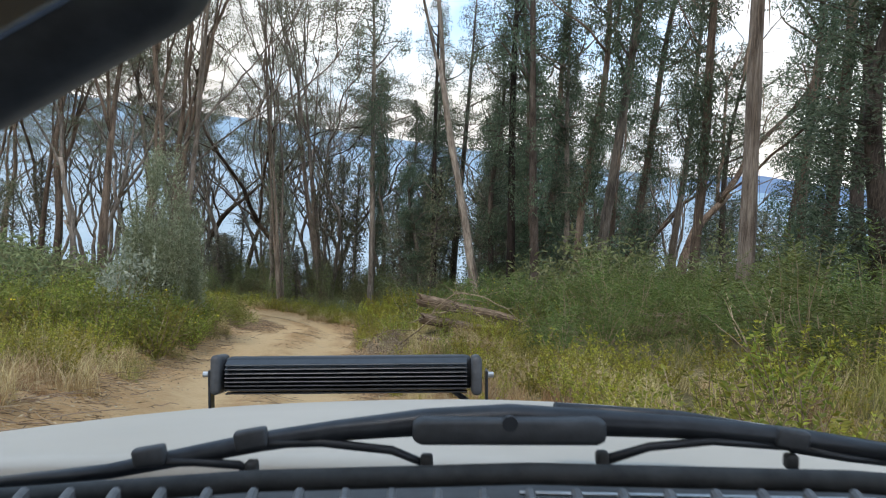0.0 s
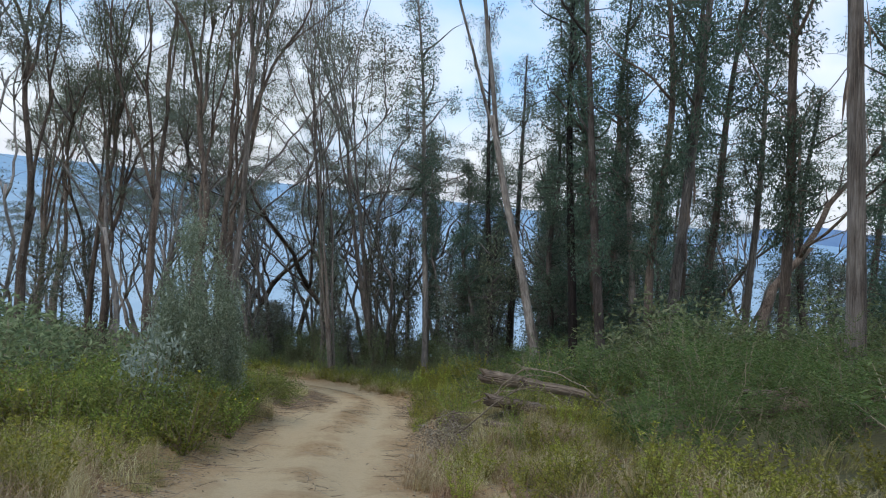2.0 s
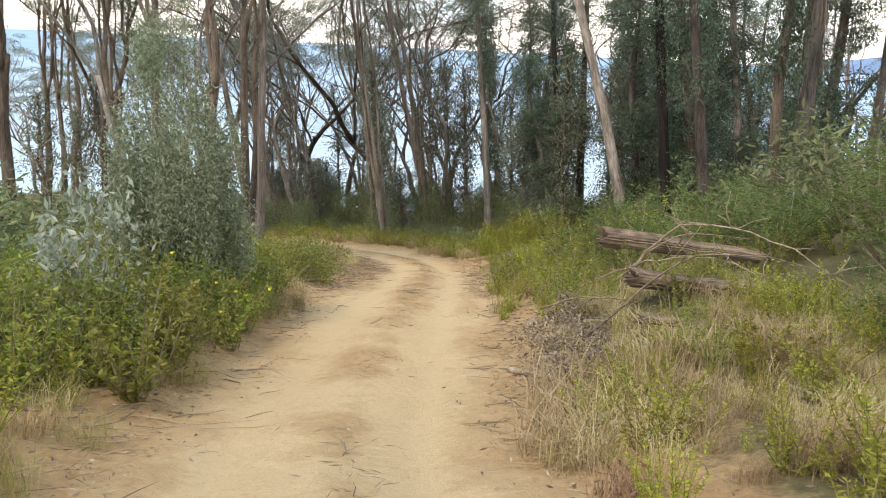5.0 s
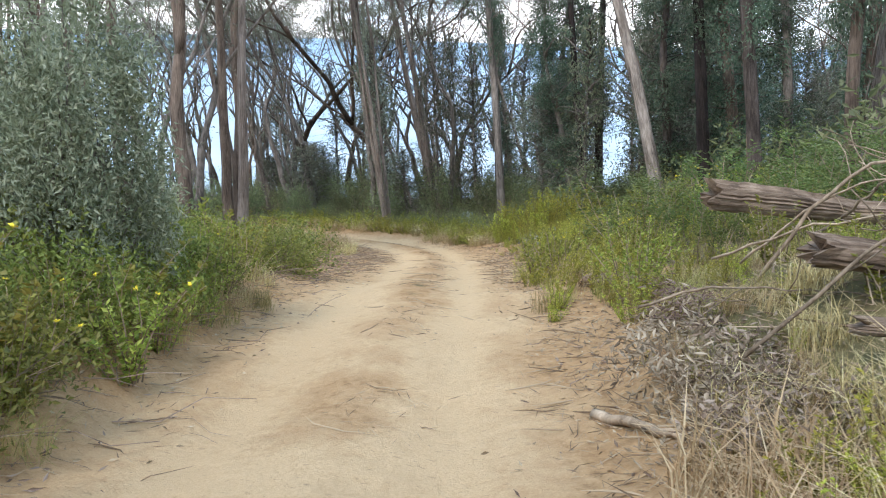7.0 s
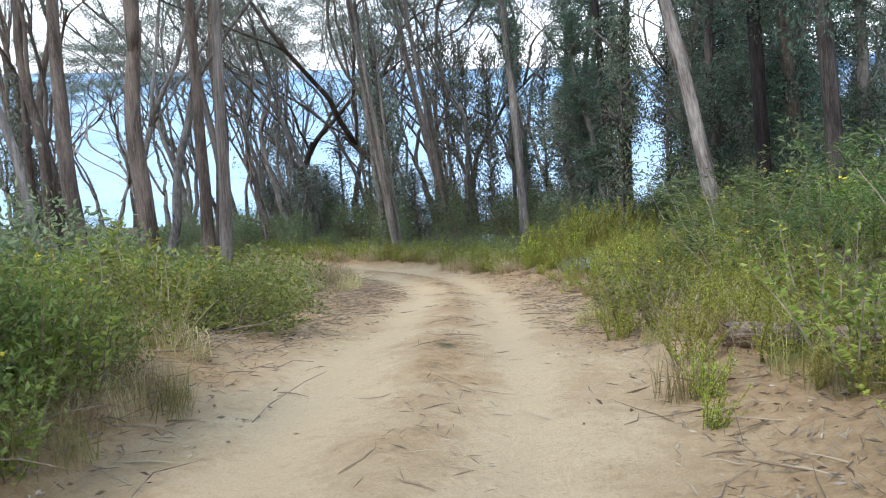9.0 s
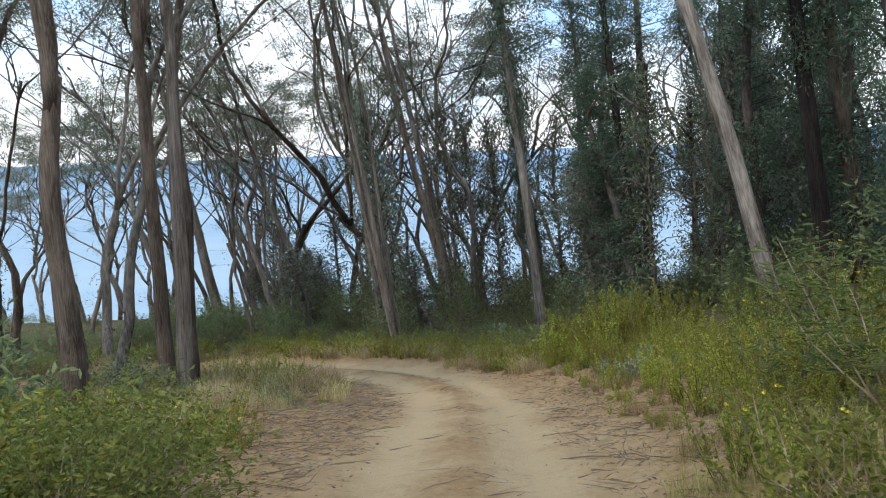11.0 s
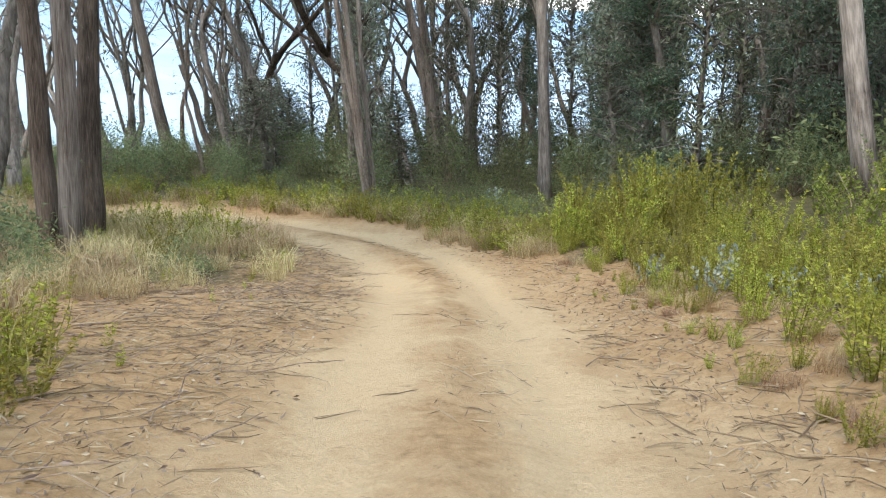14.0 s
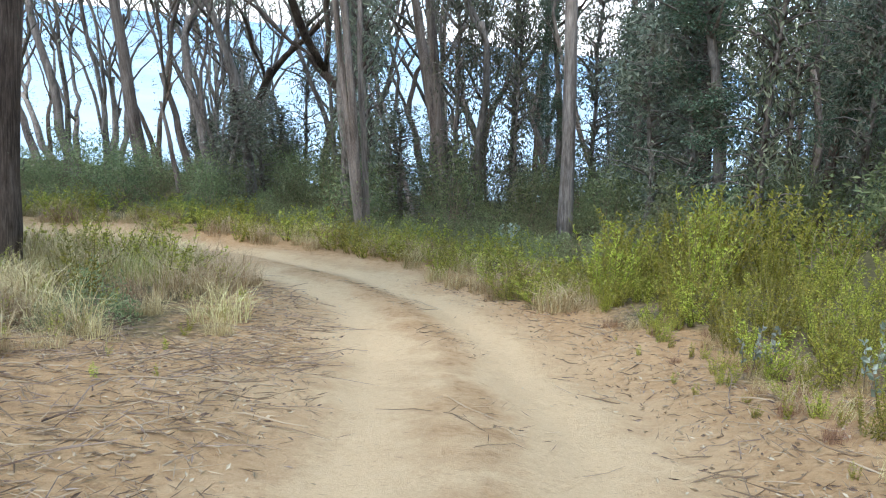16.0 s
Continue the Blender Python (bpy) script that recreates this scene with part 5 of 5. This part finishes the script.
tagged(new("fallen_twigs", sticks.mesh("fallen_twigs", bark_material("litter_twig_bark", (0.105, 0.068, 0.044), (0.26, 0.175, 0.118), (0.43, 0.33, 0.24), 2.0, 0.003))), "scattered twigs and bark strips on the sand", "litter", kind="stuff")
bark_fall = Geo()
at = strewn(15000, 90000, (-13, 1), (3, 47), bark_chance, 0.012)
bark_fall.leaves(at, flat_ways(len(at), 0.2, 1.2, 0.10), 0.15, 0.008, seed=8)
tagged(new("bark_litter", bark_fall.mesh("bark_litter", leaf_material("bark_litter_strips", (0.085, 0.052, 0.032), (0.21, 0.132, 0.080), (0.42, 0.30, 0.195), 0.8, 0.02))), "thin strips of shed bark strewn over the sand", "litter", kind="stuff")
ribbons = Geo()
for p in strewn(1500, 40000, (-13, 1), (3, 47), lambda x, y, g: 0.45 * bark_chance(x, y, g), 0.012):
    turn, reach, bow = litter_rng.normal(0.2, 0.6), litter_rng.uniform(0.15, 0.75), litter_rng.normal(0, 0.22)
    q = np.linspace(-0.5, 0.5, 5)
    u, w = np.array((math.cos(turn), math.sin(turn), 0.0)), np.array((-math.sin(turn), math.cos(turn), 0.0))
    line = p + q[:, None] * reach * u + ((q ** 2 - 0.1) * bow * reach)[:, None] * w + litter_rng.normal(0, 0.012, (5, 3)) * (1, 1, 0.25)
    ribbons.tube(line, np.array((0.3, 1.0, 1.1, 0.8, 0.25)) * litter_rng.uniform(0.003, 0.0075), 4)
tagged(new("bark_ribbons", ribbons.mesh("bark_ribbons", leaf_material("bark_ribbon_strips", (0.10, 0.06, 0.036), (0.21, 0.135, 0.083), (0.38, 0.275, 0.18), 0.85, 0.02))), "long curled ribbons of brown bark across the sand", "litter", kind="stuff")
chips = Geo()
at = strewn(5200, 60000, (-12, 1.5), (3, 47), lambda x, y, g: np.where(np.abs(g) < 4.2, 0.7 * np.exp(-((np.abs(g) - 2.0) / 0.6) ** 2) + 0.5 * bark_chance(x, y, g), 0), 0.008)
chips.leaves(at, flat_ways(len(at), 0.0, 2.0, 0.25), 0.055, 0.02, seed=9)
tagged(new("bark_chips", chips.mesh("bark_chips", leaf_material("pale_bark_chips", (0.13, 0.08, 0.046), (0.30, 0.205, 0.125), (0.48, 0.375, 0.26), 0.8, 0.02))), "pale chips of bark scattered along the sandy edges", "litter", kind="stuff")
leaf_fall = Geo()
at = strewn(6500, 40000, (-12, 1.5), (3, 47), lambda x, y, g: np.where((np.abs(g) > 1.1) & (np.abs(g) < 5.0), np.where(np.abs(g) > 1.6, 0.8, 0.12), 0), 0.012)
leaf_fall.leaves(at, flat_ways(len(at), 0.0, 3.0, 0.2), 0.08, 0.018, seed=5)
tagged(new("leaf_litter", leaf_fall.mesh("leaf_litter", DEAD_LEAF)), "dry fallen gum leaves strewn on the sand", "litter", kind="stuff")


# ---- the car in which the journey starts ----
PAINT = plain_material("white_car_paint", (0.47, 0.43, 0.365), 0.5, 0.0, 3.0, 0.05, 0.0005)
BLACK_PLASTIC = plain_material("black_plastic", (0.045, 0.047, 0.05), 0.5, 0.0, 60.0, 0.35, 0.001)
BLACK_METAL = plain_material("black_coated_metal", (0.034, 0.037, 0.042), 0.38, 0.4, 40.0, 0.3, 0.0008)
RUBBER = plain_material("weathered_rubber", (0.045, 0.043, 0.040), 0.75, 0.0, 35.0, 0.5, 0.002)
STEEL = plain_material("bright_steel", (0.55, 0.55, 0.55), 0.3, 1.0, 40.0, 0.1, 0.0004)
DASH = plain_material("dark_dash_vinyl", (0.05, 0.055, 0.065), 0.6, 0.0, 90.0, 0.25, 0.0015)
VENT_GREY = plain_material("grey_vent_plastic", (0.15, 0.14, 0.135), 0.6, 0.0, 80.0, 0.25, 0.0008)
MIRROR_GLASS = plain_material("mirror_glass", (0.8, 0.82, 0.85), 0.03, 1.0, 2.0, 0.0, 0.0)


def rounded(centre, size, bevel=0.01, turn=(0, 0, 0), segments=3):
    bm = bmesh.new()
    bmesh.ops.create_cube(bm, size=1.0)
    bmesh.ops.scale(bm, vec=size, verts=bm.verts)
    bmesh.ops.bevel(bm, geom=list(bm.edges), offset=min(bevel, 0.45 * min(size)), segments=segments, affect="EDGES", profile=0.5)
    bmesh.ops.transform(bm, matrix=pose(*centre, *turn), verts=bm.verts)
    return bm


def disc(centre, radius, thick, turn=(0, 90, 0), sides=32, bevel=0.0):
    bm = bmesh.new()
    bmesh.ops.create_cone(bm, cap_ends=True, segments=sides, radius1=radius, radius2=radius, depth=thick)
    if bevel:
        rim_edges = [e for e in bm.edges if abs(e.verts[0].co.z - e.verts[1].co.z) < 1e-6]
        bmesh.ops.bevel(bm, geom=rim_edges, offset=bevel, segments=3, affect="EDGES", profile=0.5)
    bmesh.ops.transform(bm, matrix=pose(*centre, *turn), verts=bm.verts)
    return bm


def rod(name, pts, radii, mat, parent, sides=10, flat=1.0):
    g = Geo()
    g.tube(pts, radii, sides)
    ob = new(name, g.mesh(name, mat, True))
    ob.parent = parent
    return ob


def build_car(place):
    car = tagged(new("car"), "white four-wheel drive with black light bar and wipers", "car")
    car.matrix_basis = place
    mid = -0.19
    bm = bmesh.new()
    rows, cols = 14, 17
    grid = []
    for j in range(rows):
        q = j / (rows - 1)
        y = 0.70 + 1.0 * q
        for i in range(cols):
            u = -1 + 2 * i / (cols - 1)
            z = -0.222 + q * (-0.025 + 0.03 * u) - 0.152 * (q ** 1.15) - 0.055 * abs(u) ** 2.4 - (0.035 * max(0, (q - 0.86) / 0.14) ** 2)
            grid.append(bm.verts.new((mid + u * 0.76, y - 0.05 * u * u, z)))
    for j in range(rows - 1):
        for i in range(cols - 1):
            bm.faces.new((grid[j * cols + i], grid[j * cols + i + 1], grid[(j + 1) * cols + i + 1], grid[(j + 1) * cols + i]))
    extruded = bmesh.ops.extrude_face_region(bm, geom=list(bm.faces))
    bmesh.ops.translate(bm, vec=(0, 0, -0.03), verts=[v for v in extruded["geom"] if isinstance(v, bmesh.types.BMVert)])
    bmesh.ops.recalc_face_normals(bm, faces=bm.faces)
    part("bonnet", bm, PAINT, car, "white bonnet", True)
    for side in (-1, 1):
        part("wing", rounded((mid + side * 0.80, 1.08, -0.74), (0.14, 1.22, 0.46), 0.06), PAINT, car, smooth=True)
        part("door", rounded((mid + side * 0.86, -0.28, -0.68), (0.09, 1.22, 0.86), 0.04), PAINT, car, smooth=True)
        part("rear_side_panel", rounded((mid + side * 0.86, -1.75, -0.68), (0.09, 1.62, 0.86), 0.04), PAINT, car, smooth=True)
        rod("windscreen_pillar", [(mid + side * 0.84, 0.62, -0.24), (mid + side * 0.74, 0.28, 0.34)], [0.035, 0.035], PAINT, car)
        rod("rear_pillar", [(mid + side * 0.84, -2.45, -0.26), (mid + side * 0.74, -2.25, 0.36)], [0.05, 0.05], PAINT, car)
        rod("middle_pillar", [(mid + side * 0.85, -0.93, -0.26), (mid + side * 0.74, -0.93, 0.36)], [0.04, 0.04], PAINT, car)
        for y in (1.05, -1.65):
            wheel = part("wheel", disc((mid + side * 0.76, y, -1.14), 0.37, 0.24, bevel=0.05), RUBBER, car, "black tyre on steel rim", True)
            part("rim", disc((mid + side * 0.86, y, -1.14), 0.21, 0.07, bevel=0.015), STEEL, wheel, "steel rim", True)
    part("roof", rounded((mid, -0.98, 0.37), (1.56, 2.6, 0.06), 0.028), PAINT, car, smooth=True)
    # unseen panel, added so the mirror reflects dark instead of roof paint
    part("mirror_dark_panel", rounded((mid, -0.98, 0.325), (1.42, 2.46, 0.02), 0.008), DASH, car, "unseen dark grey panel added under the roof for the mirror")
    part("tailgate", rounded((mid, -2.55, -0.66), (1.62, 0.08, 0.84), 0.03), PAINT, car, smooth=True)
    part("floor_pan", rounded((mid, -0.55, -1.06), (1.5, 3.7, 0.08), 0.02), BLACK_METAL, car)
    part("grille", rounded((mid, 1.68, -0.72), (1.36, 0.08, 0.36), 0.03), BLACK_PLASTIC, car)
    part("bumper", rounded((mid, 1.80, -0.88), (1.70, 0.22, 0.2), 0.06), BLACK_METAL, car, smooth=True)
    rod("bull_bar", [(mid - 0.55, 1.86, -0.88), (mid - 0.52, 1.86, -0.72), (mid - 0.45, 1.84, -0.66), (mid + 0.45, 1.84, -0.66), (mid + 0.52, 1.86, -0.72), (mid + 0.55, 1.86, -0.88)], [0.032] * 6, BLACK_METAL, car)
    # light bar
    lx0, lx1, ly, lz = -0.468, 0.050, 1.74, -0.356
    bar = part("light_bar", rounded(((lx0 + lx1) / 2, ly, lz), (lx1 - lx0, 0.055, 0.072), 0.02, (-8, -0.6, 0)), BLACK_METAL, car, "black finned light bar", True)
    for k in range(8):
        part("cooling_fin", rounded(((lx0 + lx1) / 2, ly - 0.036 - 0.006 * math.sin(k * 0.45), lz - 0.032 + 0.0088 * k), (lx1 - lx0 - 0.03, 0.024, 0.0026), 0.001, (-4 + 3 * k, -0.6, 0), 1), BLACK_METAL, bar)
    for x in (lx0 - 0.004, lx1 + 0.004):
        part("end_cap", rounded((x, ly - 0.012, lz), (0.022, 0.085, 0.080), 0.012, (-8, 0, 0)), BLACK_PLASTIC, bar, "dark grey end cap", True)
    for x, d in ((lx0 - 0.026, -1), (lx1 + 0.026, 1)):
        part("bracket", rounded((x, ly, lz - 0.068), (0.006, 0.03, 0.15), 0.002), BLACK_METAL, bar)
        part("bolt", disc((x + d * 0.008, ly - 0.006, lz - 0.002), 0.006, 0.012, sides=12), STEEL, bar, "bright steel bolt")
    rod("stay", [(lx1 - 0.045, ly, lz - 0.035), (lx1 + 0.015, ly, lz - 0.08)], [0.006, 0.006], BLACK_METAL, bar)
    # windscreen foot: scuttle, seal and wipers
    part("scuttle", rounded((mid, 0.665, -0.246), (1.6, 0.07, 0.03), 0.01), BLACK_PLASTIC, car)
    rod("windscreen_seal", [(mid - 0.8, 0.50, -0.215), (-0.36, 0.60, -0.218), (-0.15, 0.632, -0.212), (0.06, 0.636, -0.207), (0.3, 0.625, -0.209), (mid + 0.8, 0.56, -0.214)], [0.0085] * 6, RUBBER, car)
    rod("chrome_strip", [(0.05, 0.60, -0.2095), (0.3, 0.59, -0.211), (mid + 0.78, 0.53, -0.213)], [0.0018] * 3, STEEL, car)
    blade = rod("wiper_blade", [(-0.36, 0.655, -0.222), (-0.27, 0.66, -0.214), (-0.20, 0.66, -0.200), (-0.15, 0.66, -0.190), (-0.09, 0.66, -0.181), (-0.02, 0.66, -0.174), (0.046, 0.66, -0.171),
                                (0.112, 0.66, -0.174), (0.19, 0.66, -0.178), (0.27, 0.66, -0.186), (0.36, 0.655, -0.198)], [0.005, 0.0062, 0.0075, 0.008, 0.0085, 0.011, 0.012, 0.011, 0.009, 0.0085, 0.0065], BLACK_METAL, car)
    cover = rounded((0.046, 0.652, -0.176), (0.150, 0.024, 0.035), 0.008)
    for v in cover.verts:
        reach = abs(v.co.x - 0.046) / 0.075
        v.co.z = -0.173 + (v.co.z + 0.173) * (1.0 - 0.5 * max(0.0, reach - 0.55) / 0.45) - 0.003 * reach
    part("arm_cover", cover, BLACK_PLASTIC, blade, "black wiper arm cover", True)
    part("pivot_rivet", disc((0.046, 0.642, -0.170), 0.006, 0.006, (90, 0, 0), 14), BLACK_METAL, blade)
    for pts in ([(-0.16, 0.655, -0.190), (-0.10, 0.655, -0.189), (-0.045, 0.655, -0.195), (-0.018, 0.655, -0.206)], [(0.119, 0.655, -0.203), (0.155, 0.655, -0.192), (0.205, 0.655, -0.187), (0.266, 0.655, -0.192)],
                [(-0.245, 0.655, -0.205), (-0.20, 0.655, -0.2045), (-0.165, 0.655, -0.207), (-0.155, 0.655, -0.213)], [(0.266, 0.655, -0.192), (0.31, 0.655, -0.2), (0.35, 0.655, -0.205)]):
        rod("yoke", pts, [0.0045] + [0.0036] * (len(pts) - 2) + [0.003], BLACK_METAL, blade)
    for x, z in ((-0.155, -0.209), (-0.018, -0.204), (0.119, -0.201), (0.266, -0.203)):
        part("claw", rounded((x, 0.655, z), (0.010, 0.012, 0.012), 0.003), RUBBER, blade)
    for x, z in ((-0.155, -0.186), (-0.235, -0.2), (0.266, -0.185)):
        part("joint", rounded((x, 0.655, z), (0.026, 0.012, 0.0155), 0.003, (0, 10 if x > 0 else -10, 0)), BLACK_PLASTIC, blade, smooth=True)
    rod("second_wiper_arm", [(0.09, 0.72, -0.178), (0.20, 0.74, -0.190), (0.34, 0.75, -0.215), (0.5, 0.75, -0.25)], [0.006] * 4, BLACK_METAL, car)
    dash = part("dashboard", rounded((mid, 0.36, -0.255), (1.5, 0.46, 0.07), 0.02), DASH, car, "dark dashboard top")
    for k in range(24):
        part("vent_slat", rounded((-0.36 + 0.032 * k, 0.562, -0.2095), (0.007, 0.06, 0.014), 0.002, (0, 0, 14 - 1.2 * k), 1), VENT_GREY, dash)
    mirror = part("rear_view_mirror", rounded((-0.2175, 0.30, 0.051), (0.27, 0.05, 0.10), 0.024, (0, -28.6, 0), 5), BLACK_PLASTIC, car, "black rear-view mirror", True)
    part("glass", rounded((-0.2175, 0.274, 0.051), (0.23, 0.004, 0.07), 0.0018, (0, -28.6, 0)), MIRROR_GLASS, mirror, "mirror glass")
    rod("mirror_stem", [(-0.22, 0.31, 0.09), (-0.21, 0.29, 0.35)], [0.012, 0.012], BLACK_PLASTIC, mirror)
    return car


start_eye = Vector((0.333, 0.809, 0.824))
ahead = Vector((-0.039 / 1.983, 1.0, 0)).normalized() * math.cos(radians(-4.0)) + Vector((0, 0, math.sin(radians(-4.0))))
build_car(look(start_eye, start_eye + ahead, 7.9) @ pose(0, 0, 0, -90, 0, 0))
